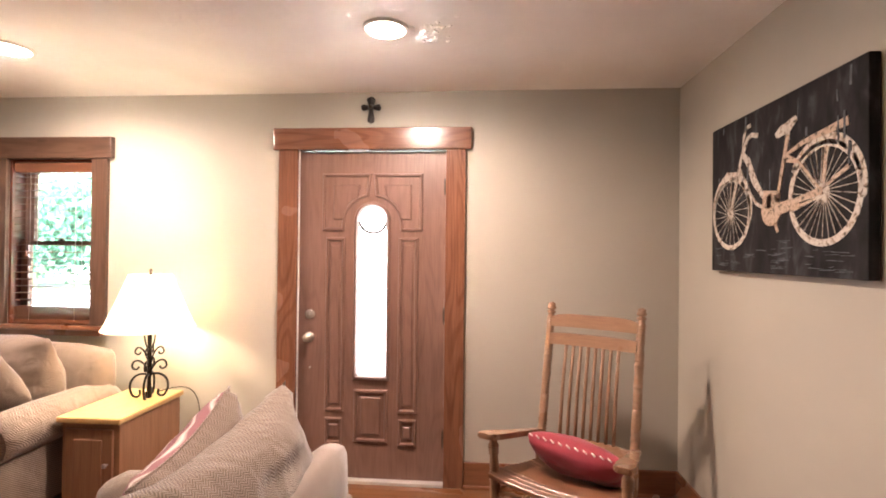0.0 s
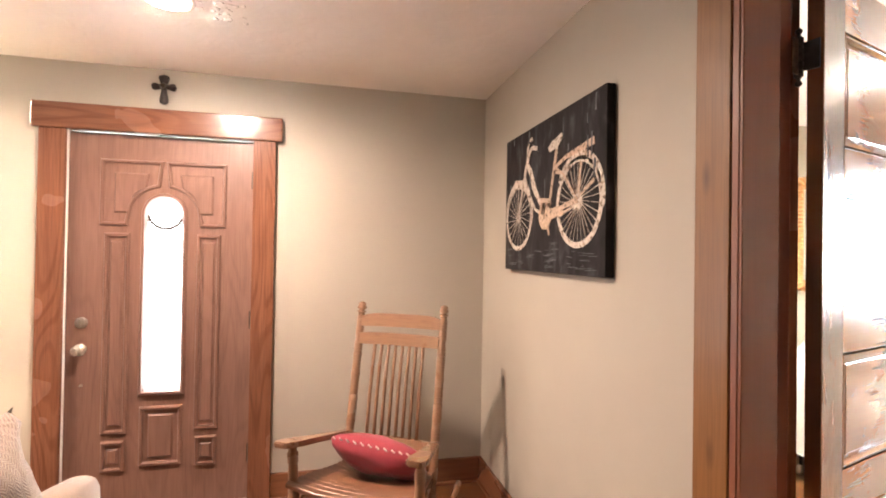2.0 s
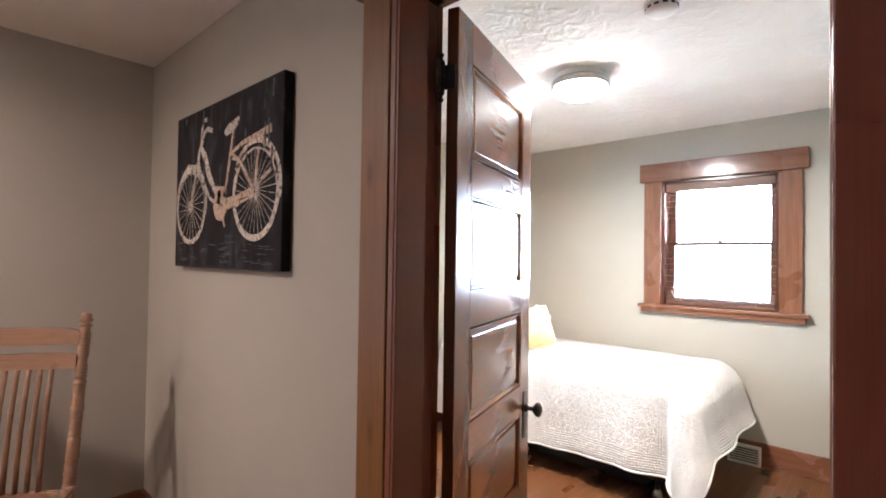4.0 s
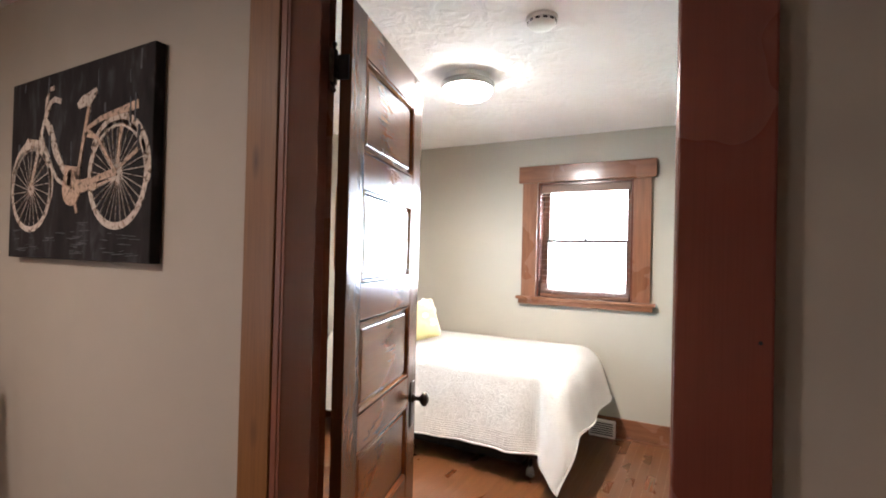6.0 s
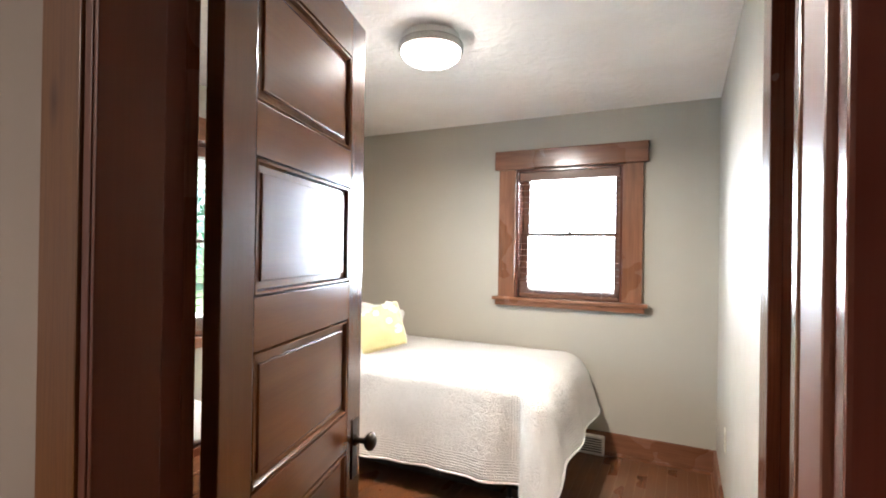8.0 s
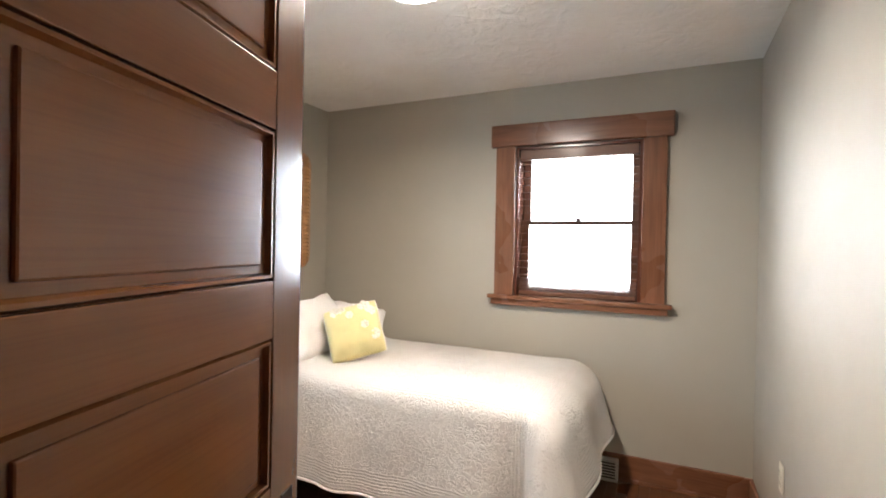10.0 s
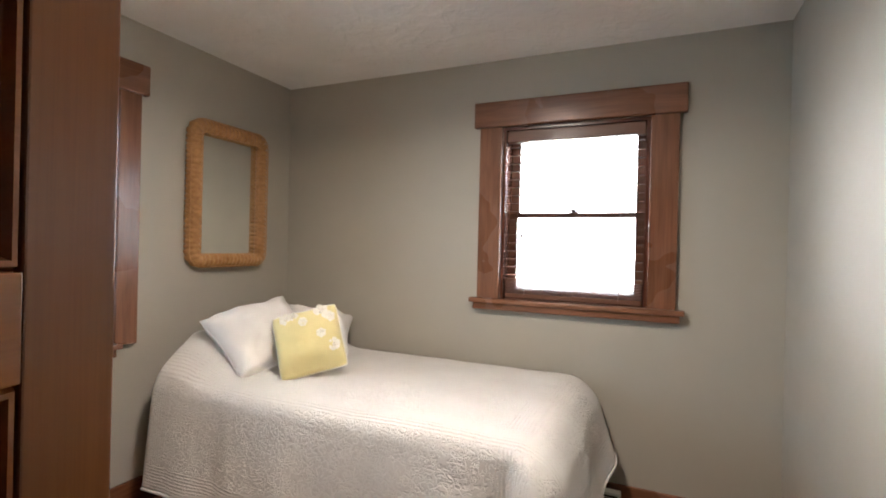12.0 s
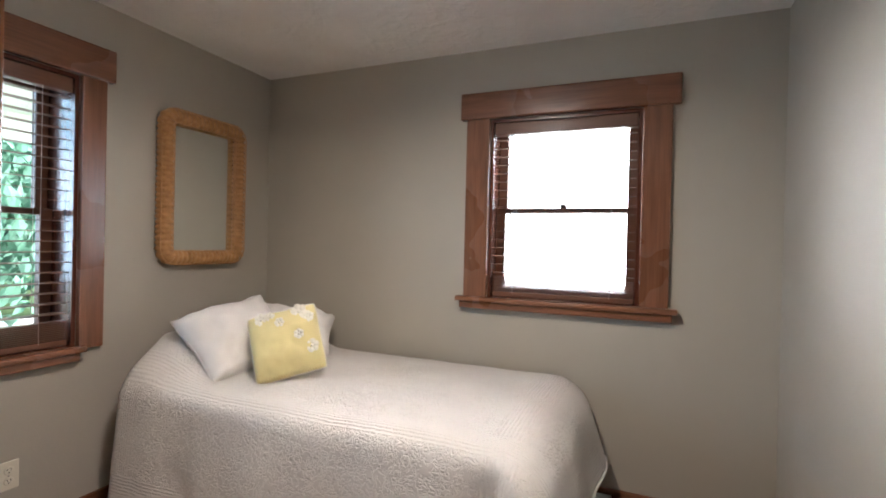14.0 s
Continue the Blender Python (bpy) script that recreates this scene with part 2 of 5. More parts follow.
def quilt_cloth():
    """Off-white quilting: vermicelli swirls, with bands of straight channels."""
    m, n, l, b = nodes_of("quilted_cotton")
    v = mapped(n, l, (1, 1, 1))
    l.new(ramp(n, l, noise_node(n, l, v, 4), [(0.3, (0.67, 0.635, 0.60)), (0.7, (0.74, 0.71, 0.675))]), b.inputs["Base Color"])
    b.inputs["Roughness"].default_value = 0.95
    b.inputs["Sheen Weight"].default_value = 0.15
    uv = n.new("ShaderNodeUVMap")
    sw = n.new("ShaderNodeTexNoise")
    sw.inputs["Scale"].default_value, sw.inputs["Detail"].default_value, sw.inputs["Distortion"].default_value = 36, 1.0, 1.4
    l.new(uv.outputs[0], sw.inputs["Vector"])
    swirl = ramp(n, l, sw.outputs["Fac"], [(0.42, (1, 1, 1)), (0.492, (0, 0, 0)), (0.508, (0, 0, 0)), (0.58, (1, 1, 1))])
    sep = n.new("ShaderNodeSeparateXYZ")
    l.new(uv.outputs[0], sep.inputs[0])
    out = swirl
    for axis, way, span, bands in ((1, "Y", 2.4, ((0.02, 0.12), (1.70, 1.84), (2.06, 2.40))), (0, "X", 1.6, ((0.10, 0.20), (0.46, 0.56), (0.90, 1.02), (1.41, 1.60)))):
        ch = n.new("ShaderNodeTexWave")
        ch.bands_direction = way
        ch.inputs["Scale"].default_value, ch.inputs["Distortion"].default_value, ch.inputs["Detail Scale"].default_value = 22, 1.8, 0.8
        l.new(uv.outputs[0], ch.inputs["Vector"])
        div = n.new("ShaderNodeMath")
        div.operation = "DIVIDE"
        div.inputs[1].default_value = span
        l.new(sep.outputs[axis], div.inputs[0])
        stops = [(0.0, (0, 0, 0))]
        for lo, hi in bands:
            stops += [(lo / span, (1, 1, 1)), (min(1, hi / span), (0, 0, 0))]
        mask = ramp(n, l, div.outputs[0], stops)
        mask.node.color_ramp.interpolation = "CONSTANT"
        mix = n.new("ShaderNodeMixRGB")
        l.new(mask, mix.inputs[0])
        l.new(out, mix.inputs[1])
        soft_ch = n.new("ShaderNodeMixRGB")
        soft_ch.inputs[0].default_value = 0.45
        l.new(ch.outputs["Color"], soft_ch.inputs[1])
        l.new(swirl, soft_ch.inputs[2])
        l.new(soft_ch.outputs[0], mix.inputs[2])
        out = mix.outputs[0]
    first = bump(n, l, b, noise_node(n, l, uv.outputs[0], 9, 3, 0.8), 0.28, 0.02)
    bump(n, l, b, mix.outputs[0], 0.7, 0.006, first)
    return m


QUILT = quilt_cloth()
YELLOW = plain("yellow_cloth", (0.67, 0.58, 0.28), 0.9, var=0.06, scale=9, relief=0.2, relief_scale=600, sheen=0.2)


def wicker():
    m, n, l, b = nodes_of("wicker")
    v = mapped(n, l, (1, 1, 1))
    l.new(ramp(n, l, noise_node(n, l, v, 40, 3), [(0.3, (0.36, 0.175, 0.06)), (0.7, (0.50, 0.265, 0.10))]), b.inputs["Base Color"])
    b.inputs["Roughness"].default_value = 0.5
    bump(n, l, b, noise_node(n, l, v, 300, 2), 0.3, 0.002)
    return m


WICKER = wicker()


def glass(name):
    m, n, l, b = nodes_of(name)
    b.inputs["Base Color"].default_value = (0.96, 0.98, 0.97, 1)
    b.inputs["Roughness"].default_value = 0.0
    b.inputs["Transmission Weight"].default_value = 1.0
    b.inputs["IOR"].default_value = 1.1
    return m


GLASS = glass("window_glass")
MIRROR = plain("mirror_silver", (0.86, 0.88, 0.86), 0.02, 1.0, var=0.01)


def glow(name, color, strength):
    m, n, l, b = nodes_of(name)
    b.inputs["Base Color"].default_value = (*color, 1)
    b.inputs["Emission Color"].default_value = (*color, 1)
    b.inputs["Emission Strength"].default_value = strength
    return m


def shade_cloth():
    m, n, l, b = nodes_of("lampshade_cloth")
    v = mapped(n, l, (1, 1, 1))
    l.new(ramp(n, l, noise_node(n, l, v, 60), [(0.3, (0.84, 0.80, 0.72)), (0.7, (0.9, 0.87, 0.8))]), b.inputs["Base Color"])
    b.inputs["Roughness"].default_value = 0.9
    tr = n.new("ShaderNodeBsdfTranslucent")
    tr.inputs[0].default_value = (0.95, 0.86, 0.7, 1)
    mix = n.new("ShaderNodeMixShader")
    mix.inputs[0].default_value = 0.55
    l.new(b.outputs[0], mix.inputs[1])
    l.new(tr.outputs[0], mix.inputs[2])
    l.new(mix.outputs[0], n["Material Output"].inputs[0])
    return m


SHADE = shade_cloth()
LAMPGLOW = glow("downlight_glass", (1.0, 0.84, 0.72), 52)
FLUSHGLOW = glow("frosted_diffuser", (1.0, 0.92, 0.83), 16)


def canvas_paint():
    m, n, l, b = nodes_of("dark_canvas")
    v = mapped(n, l, (1, 1, 0.35))
    fac = noise_node(n, l, v, 16, 6, 0.6)
    l.new(ramp(n, l, fac, [(0.35, (0.006, 0.005, 0.0055)), (0.55, (0.016, 0.014, 0.015)), (0.70, (0.05, 0.05, 0.055))]), b.inputs["Base Color"])
    b.inputs["Roughness"].default_value = 0.75
    b.inputs["Specular IOR Level"].default_value = 0.25
    bump(n, l, b, noise_node(n, l, mapped(n, l, (1, 1, 1)), 500, 2), 0.3, 0.001)
    return m


def bike_paint(name, tint):
    m, n, l, b = nodes_of(name)
    v = mapped(n, l, (1, 1, 1))
    fac = noise_node(n, l, v, 55, 6, 0.8)
    l.new(ramp(n, l, fac, [(0.34, (0.05, 0.04, 0.034)), (0.41, (0.32, 0.24, 0.17)), (0.50, shade(tint, 0.85)), (0.72, tint)]), b.inputs["Base Color"])
    b.inputs["Roughness"].default_value = 0.6
    return m


CANVAS, BIKE, RUSTPAINT = canvas_paint(), bike_paint("distressed_cream_paint", (0.66, 0.60, 0.52)), bike_paint("rusty_cream_paint", (0.58, 0.43, 0.32))
GREYINK = plain("grey_ink", (0.075, 0.08, 0.088), 0.7, var=0.6, scale=40)


# ---- builders ----
def box(bm, x0, x1, y0, y1, z0, z1, bev=0.0, seg=2):
    r = bmesh.ops.create_cube(bm, size=1.0)["verts"]
    for v in r:
        v.co = Vector(((x0, x1)[v.co.x > 0], (y0, y1)[v.co.y > 0], (z0, z1)[v.co.z > 0]))
    if bev:
        es = list({e for v in r for e in v.link_edges})
        bmesh.ops.bevel(bm, geom=es, offset=bev, segments=seg, profile=0.6, affect="EDGES")
    return bm


def boxed(*a, **k):
    return box(bmesh.new(), *a, **k)


def lathe(bm, profile, m=None, seg=20):
    """Turn (radius, height) pairs about z."""
    m = m or Matrix()
    rings = []
    for r, z in profile:
        rings.append([bm.verts.new(m @ Vector((r * math.cos(i * math.tau / seg), r * math.sin(i * math.tau / seg), z))) for i in range(seg)])
    for a, b in zip(rings, rings[1:]):
        for i in range(seg):
            f = bm.faces.new((a[i], a[(i + 1) % seg], b[(i + 1) % seg], b[i]))
            f.smooth = True
    for ring, flip in ((rings[0], True), (rings[-1], False)):
        bm.faces.new(ring[::-1] if flip else ring)
    return bm


def aim(a, b):
    """A frame at a whose z axis runs to b, and the length."""
    a, b = Vector(a), Vector(b)
    d = b - a
    return Matrix.Translation(a) @ d.to_track_quat("Z", "Y").to_matrix().to_4x4(), d.length


def tube(bm, pts, r, seg=8, closed=False, flat=1.0):
    """A round bar along points; r is a number or a list."""
    pts = [Vector(p) for p in pts]
    n = len(pts)
    rings = []
    up = None
    for i, p in enumerate(pts):
        a = pts[(i - 1) % n] if closed or i else p
        c = pts[(i + 1) % n] if closed or i < n - 1 else p
        t = (c - a).normalized()
        if up is None:
            up = t.orthogonal().normalized()
        up = (up - t * up.dot(t)).normalized()
        side = t.cross(up)
        rad = r[i] if isinstance(r, (list, tuple)) else r
        rings.append([bm.verts.new(p + up * math.cos(k * math.tau / seg) * rad + side * math.sin(k * math.tau / seg) * rad * flat) for k in range(seg)])
    for i in range(n if closed else n - 1):
        a, b = rings[i], rings[(i + 1) % n]
        for k in range(seg):
            f = bm.faces.new((a[k], a[(k + 1) % seg], b[(k + 1) % seg], b[k]))
            f.smooth = True
    if not closed:
        bm.faces.new(rings[0][::-1])
        bm.faces.new(rings[-1])
    return bm


def bezier(p0, p1, p2, p3, n=10):
    p0, p1, p2, p3 = (Vector(p) for p in (p0, p1, p2, p3))
    return [p0 * (1 - t) ** 3 + p1 * 3 * t * (1 - t) ** 2 + p2 * 3 * t * t * (1 - t) + p3 * t ** 3 for t in (i / n for i in range(n + 1))]


def part(name, bm, material, parent, label="", kind=""):
    bmesh.ops.recalc_face_normals(bm, faces=bm.faces)
    me = bpy.data.meshes.new(name)
    bm.to_mesh(me)
    bm.free()
    me.materials.append(material)
    ob = new(name, me)
    ob.parent = parent
    return tagged(ob, label, kind=kind)


def thing(name, m, label, category, group="", kind=""):
    ob = new(name)
    ob.empty_display_size = 0.05
    ob.matrix_basis = m
    return tagged(ob, label, category, group, kind)


def structure(name, bm, material, label, category):
    return tagged(part(name, bm, material, None), label, category, kind="structure")


def twin(ob, m):
    """Another part on the same mesh, under the same parent."""
    o = ob.copy()
    scene.collection.objects.link(o)
    o.matrix_basis = m
    return o


def cushion(w, h, d, pinch=0.35, seg=26, crease=0.0, seed=0, lump=0.012):
    """A stuffed pillow: w wide (x), h high (z), d thick (y), with pointed corners."""
    bm = bmesh.new()
    grid = {}
    for side in (-1, 1):
        for i in range(seg + 1):
            for j in range(seg + 1):
                u, v = i / seg * 2 - 1, j / seg * 2 - 1
                edge = i in (0, seg) or j in (0, seg)
                if edge and side == 1:
                    grid[1, i, j] = grid[-1, i, j]
                    continue
                full = ((1 - abs(u) ** 2.4) * (1 - abs(v) ** 2.4)) ** 0.55
                sx = (1 - 0.09 * (1 - abs(v) ** 2) * pinch * 2 * abs(u)) * (1 - 0.07 * u * u * v ** 4)
                sz = (1 - 0.09 * (1 - abs(u) ** 2) * pinch * 2 * abs(v)) * (1 - 0.07 * v * v * u ** 4)
                q = noise.noise(Vector((u * 1.7 + seed, v * 1.7, side * 2.0 + seed))) * lump
                q += noise.noise(Vector((u * 5 + seed, v * 5, side * 3.0))) * lump * 0.35
                if crease:
                    # tucks that run in from the corners and the top edge
                    far = max(abs(u), abs(v))
                    q += crease * math.sin(math.atan2(1.05 - abs(v), 1.05 - abs(u)) * 16 + seed) * far ** 3 * (abs(u * v)) ** 0.7
                    q += crease * 0.6 * math.sin(u * 15 + 2.2 * noise.noise(Vector((u * 2, v * 2, seed)))) * max(0, v) ** 2
                y = side * (d / 2 * full + (0 if edge else q + 0.004))
                grid[side, i, j] = bm.verts.new((u * w / 2 * sx, y, v * h / 2 * sz))
    for side in (-1, 1):
        for i in range(seg):
            for j in range(seg):
                f = bm.faces.new((grid[side, i, j], grid[side, i + 1, j], grid[side, i + 1, j + 1], grid[side, i, j + 1]))
                f.smooth = True
    return bm


def pillow_edge(w, h, pinch=0.35, n=12):
    """The seam line of a cushion of that size."""
    out = []
    for a, b in (((-1, -1), (1, -1)), ((1, -1), (1, 1)), ((1, 1), (-1, 1)), ((-1, 1), (-1, -1))):
        for i in range(n):
            u, v = a[0] + (b[0] - a[0]) * i / n, a[1] + (b[1] - a[1]) * i / n
            sx = (1 - 0.09 * (1 - abs(v) ** 2) * pinch * 2 * abs(u)) * (1 - 0.07 * u * u * v ** 4)
            sz = (1 - 0.09 * (1 - abs(u) ** 2) * pinch * 2 * abs(v)) * (1 - 0.07 * v * v * u ** 4)
            out.append((u * w / 2 * sx, 0, v * h / 2 * sz))
    return out


# ---- the shell ----
H = 2.43
floor = structure("floor", boxed(-6.1, 3.4, -6.1, 0.3, -0.2, -0.012), FLOORWOOD, "oak strip floor with a warm brown finish", "floor")
structure("ceiling", boxed(-6.1, 0.06, -6.1, 0.3, H, H + 0.15), CEIL, "smooth off-white plaster ceiling of the living room", "ceiling")
structure("ceiling_bedroom", boxed(0.06, 3.4, -6.1, 0.3, H, H + 0.15), BEDCEIL, "off-white bedroom ceiling with a swirled plaster texture", "ceiling")


def wall_x(name, y0, y1, x0, x1, holes, label):
    """A wall along x between y0 and y1, with (x0, x1, z0, z1) openings cut through."""
    bm = bmesh.new()
    at = x0
    for a, b, c, d in sorted(holes):
        box(bm, at, a, y0, y1, 0, H)
        if c > 0:
            box(bm, a, b, y0, y1, 0, c)
        box(bm, a, b, y0, y1, d, H)
        at = b
    box(bm, at, x1, y0, y1, 0, H)
    return structure(name, bm, WALL, label, "wall")


def wall_y(name, x0, x1, y0, y1, holes, label):
    bm = bmesh.new()
    at = y0
    for a, b, c, d in sorted(holes):
        box(bm, x0, x1, at, a, 0, H)
        if c > 0:
            box(bm, x0, x1, a, b, 0, c)
        box(bm, x0, x1, a, b, d, H)
        at = b
    box(bm, x0, x1, at, y1, 0, H)
    return structure(name, bm, WALL, label, "wall")


PAINT = "greige painted plaster wall of the "
LWIN = (-4.29, -3.694, 0.92, 2.02)
NWIN = (1.16, 1.964, 0.84, 2.068)
EWIN = (-2.413, -1.638, 1.055, 2.042)
FDOOR = (-2.335, -1.385, 0.0, 2.08)
BDOOR = (-2.92, -1.98, 0.0, 2.155)
CDOOR = (0.25, 0.92, 0.0, 2.12)
wall_x("wall_north", 0.0, 0.16, -6.0, 0.0, [LWIN, FDOOR], PAINT + "living room with the front door")
wall_y("wall_partition", 0.0, 0.13, -6.0, 0.0, [BDOOR], PAINT + "living room with the bedroom doorway")
wall_x("wall_bedroom_north", -0.08, 0.16, 0.13, 3.15, [NWIN], PAINT + "bedroom behind the bed head")
wall_y("wall_bedroom_east", 3.15, 3.33, -3.12, 0.16, [EWIN], PAINT + "bedroom with the window")
wall_x("wall_bedroom_south", -3.12, -3.0, 0.13, 3.15, [CDOOR], PAINT + "bedroom with the closet door")
wall_y("wall_rear_east", 3.15, 3.33, -6.1, -3.12, [], "plain plaster wall of the closet side")
wall_x("wall_rear_south", -6.1, -6.0, 0.13, 3.15, [], "plain plaster wall of the closet side")
wall_y("wall_living_west", -6.1, -6.0, -6.0, 0.0, [], PAINT + "living room")
wall_x("wall_living_south", -6.1, -6.0, -6.1, 0.13, [], PAINT + "living room")


# ---- outside ----
def backdrop_sky(name, bm, strength, greens, label):
    m, n, l, b = nodes_of(name + "_light")
    v = mapped(n, l, (1, 1, 1))
    fac = noise_node(n, l, v, 0.9, 8, 0.4)
    em = n.new("ShaderNodeEmission")
    em.inputs[1].default_value = strength
    l.new(ramp(n, l, fac, greens), em.inputs[0])
    l.new(em.outputs[0], n["Material Output"].inputs[0])
    ob = structure(name, bm, m, label, "backdrop")
    return ob


backdrop_sky("backdrop_east", boxed(12, 12.1, -14, 10, -2, 14), 9.0, [(0.3, (0.9, 0.95, 1.0)), (0.7, (1, 1, 1))], "bright overcast sky beyond the bedroom window")
backdrop_sky("backdrop_sky", boxed(-24, 12, 22, 22.1, -2, 16), 2.4, [(0.3, (0.9, 0.95, 1.0)), (0.7, (1, 1, 1))], "bright overcast sky beyond the porch")


# ---- outside: porch, drive and trees ----
GRASS = plain("lawn", (0.10, 0.17, 0.05), 0.9, var=0.35, scale=2.0)
CONCRETE = plain("concrete", (0.52, 0.51, 0.49), 0.85, var=0.1, scale=3)
BARK = plain("bark", (0.09, 0.07, 0.05), 0.9, var=0.3, scale=12, relief=0.5, relief_scale=40)
LEAVES = plain("leaves", (0.12, 0.27, 0.18), 0.6, var=0.45, scale=1.5)
structure("ground", boxed(-300, 300, -300, 300, -0.5, -0.25), GRASS, "green lawn in front of the house", "ground")
structure("pavement", boxed(-9, 9, 2.6, 8.4, -0.26, -0.235), CONCRETE, "pale concrete drive crossing the lawn", "driveway")
structure("pavement_drive", boxed(-40, -6.2, 8.4, 16.0, -0.26, -0.235), CONCRETE, "pale concrete drive running off past the lawn", "driveway")
porch = thing("porch_roof", pose(0, 0, 0), "white painted porch ceiling of narrow boards", "porch", kind="structure")
for i in range(14):
    part("board", boxed(-5.4, 4.0, 0.36 + i * 0.14, 0.493 + i * 0.14, 2.34, 2.37, bev=0.004, seg=1), VINYL, porch)
part("beam", boxed(-5.4, 4.0, 2.3, 2.45, 2.12, 2.34, bev=0.006), VINYL, porch)


def tree(m, height, spread, seed):
    rnd = random.Random(seed)
    t = thing("tree", m, "leafy green tree at the edge of the lawn", "tree", "garden trees")
    bm = bmesh.new()
    tube(bm, [(0, 0, 0), (0.05, 0, height * 0.3), (-0.04, 0.05, height * 0.65), (0, 0, height * 0.9)], [0.2, 0.15, 0.09, 0.03])
    tips = []
    for i in range(11):
        z = height * (0.25 + 0.06 * i)
        a = i * 2.4
        tip = (math.cos(a) * spread * (1 - i * 0.05), math.sin(a) * spread * (1 - i * 0.05), z + height * 0.14)
        tube(bm, [(0, 0, z), (tip[0] * 0.5, tip[1] * 0.5, z + height * 0.05), tip], [0.06, 0.04, 0.012], 6)
        tips.append(Vector(tip))
    part("trunk", bm, BARK, t)
    vs, fs = [], []
    for i in range(4600):
        c = rnd.choice(tips) * rnd.uniform(0.55, 1.1) + Vector((rnd.gauss(0, 0.5), rnd.gauss(0, 0.5), rnd.gauss(0, 0.45)))
        r = Euler((rnd.uniform(0, 6), rnd.uniform(0, 6), rnd.uniform(0, 6))).to_matrix()
        s = rnd.uniform(0.09, 0.2)
        k = len(vs)
        vs += [c + r @ Vector(p) * s for p in ((-1, 0, 0), (0, -0.5, 0.1), (1, 0, 0), (0, 0.5, 0.1))]
        fs.append((k, k + 1, k + 2, k + 3))
    me = bpy.data.meshes.new("crown")
    me.from_pydata(vs, [], fs)
    me.materials.append(LEAVES)
    ob = new("crown", me)
    ob.parent = t
    tagged(ob, kind="stuff")


for i, (tx, ty, th) in enumerate(((5.2, 11.5, 5.0), (7.2, 15.0, 6.0), (2.4, 14.0, 5.5), (-21.0, 16.8, 4.6), (-19.0, 18.2, 5.0), (13.5, 12.5, 5.2), (-17.2, 19.6, 4.8), (3.8, 10.0, 4.2), (5.7, 10.5, 4.4), (1.0, 12.0, 5.0), (-22.6, 15.2, 4.4), (-20.0, 19.8, 5.2), (5.0, 8.8, 3.6), (6.0, 12.6, 5.6), (4.2, 12.8, 5.4))):
    tree(pose(tx, ty, -0.25, 0, 0, i * 50), th, 1.9, i)


# ---- trim ----
def trim(name, bm, mat, label):
    return structure(name, bm, mat, label, "trim")


def casing_x(nm, x0, x1, z1, y, w, head, mats, label, z0=0.0, face=0.028, over=0.035):
    """Side casings and head board on a wall face at y that looks towards -y."""
    trim("trim", boxed(x0 - w, x0, y - face, y, z0, z1, bev=0.004), mats["z"], label + ", side board")
    trim("trim", boxed(x1, x1 + w, y - face, y, z0, z1, bev=0.004), mats["z"], label + ", side board")
    trim("trim", boxed(x0 - w - over, x1 + w + over, y - face - 0.01, y, z1, z1 + head, bev=0.008), mats["x"], label + ", head board")


def casing_y(nm, y0, y1, z1, x, sgn, w, head, mats, label, z0=0.0, face=0.028, over=0.035):
    for a, b in ((y0 - w, y0), (y1, y1 + w)):
        xs = sorted((x, x + sgn * face))
        trim("trim", boxed(*xs, a, b, z0, z1, bev=0.004), mats["z"], label + ", side board")
    xs = sorted((x, x + sgn * (face + 0.01)))
    trim("trim", boxed(*xs, y0 - w - over, y1 + w + over, z1, z1 + head, bev=0.008), mats["y"], label + ", head board")


casing_x("front", -2.325, -1.393, 2.065, 0.0, 0.122, 0.137, REDTRIM, "reddish stained front door casing")
casing_x("living", -4.29, -3.694, 2.02, 0.0, 0.105, 0.14, WALNUT, "dark brown stained window casing", z0=0.92)
casing_x("north", 1.16, 1.964, 2.068, -0.08, 0.105, 0.15, TRIM, "brown stained window casing", z0=0.84)
casing_y("east", -2.413, -1.638, 2.042, 3.15, -1, 0.131, 0.145, TRIM, "brown stained window casing", z0=1.055)
trim("trim", boxed(-0.028, 0.0, -1.9785, -1.865, 0, 2.145, bev=0.004), AMBER, "amber brown knotty stained bedroom door casing, side board")
trim("trim", boxed(-0.028, 0.0, -3.03, -2.895, 0, 2.145, bev=0.004), MAHOGANY["z"], "dark red stained bedroom door casing, side board")
trim("trim", boxed(-0.038, 0.0, -3.065, -1.83, 2.145, 2.295, bev=0.008), TRIM["y"], "brown stained bedroom door casing, head board")
casing_y("bed", -2.895, -2.0, 2.145, 0.13, 1, 0.095, 0.15, TRIM, "stained bedroom door casing on the bedroom side")
# closet casing on the wall that faces north
trim("trim", boxed(0.90, 1.02, -3.0, -2.972, 0, 2.10, bev=0.004), SHADETRIM["z"], "closet door casing in shade-darkened brown, side board")
trim("trim", boxed(0.16, 0.27, -3.0, -2.972, 0, 2.10, bev=0.004), SHADETRIM["z"], "closet door casing in shade-darkened brown, side board")
trim("trim", boxed(0.16, 1.055, -3.0, -2.962, 2.10, 2.245, bev=0.008), SHADETRIM["x"], "closet door casing in shade-darkened brown, head board")
trim("trim", boxed(0.90, 0.92, -3.12, -3.0, 0, 2.12), SHADETRIM["z"], "closet door jamb")
trim("trim", boxed(0.25, 0.27, -3.12, -3.0, 0, 2.12), SHADETRIM["z"], "closet door jamb")
trim("trim", boxed(0.27, 0.90, -3.12, -3.0, 2.10, 2.12), SHADETRIM["x"], "closet door head jamb")
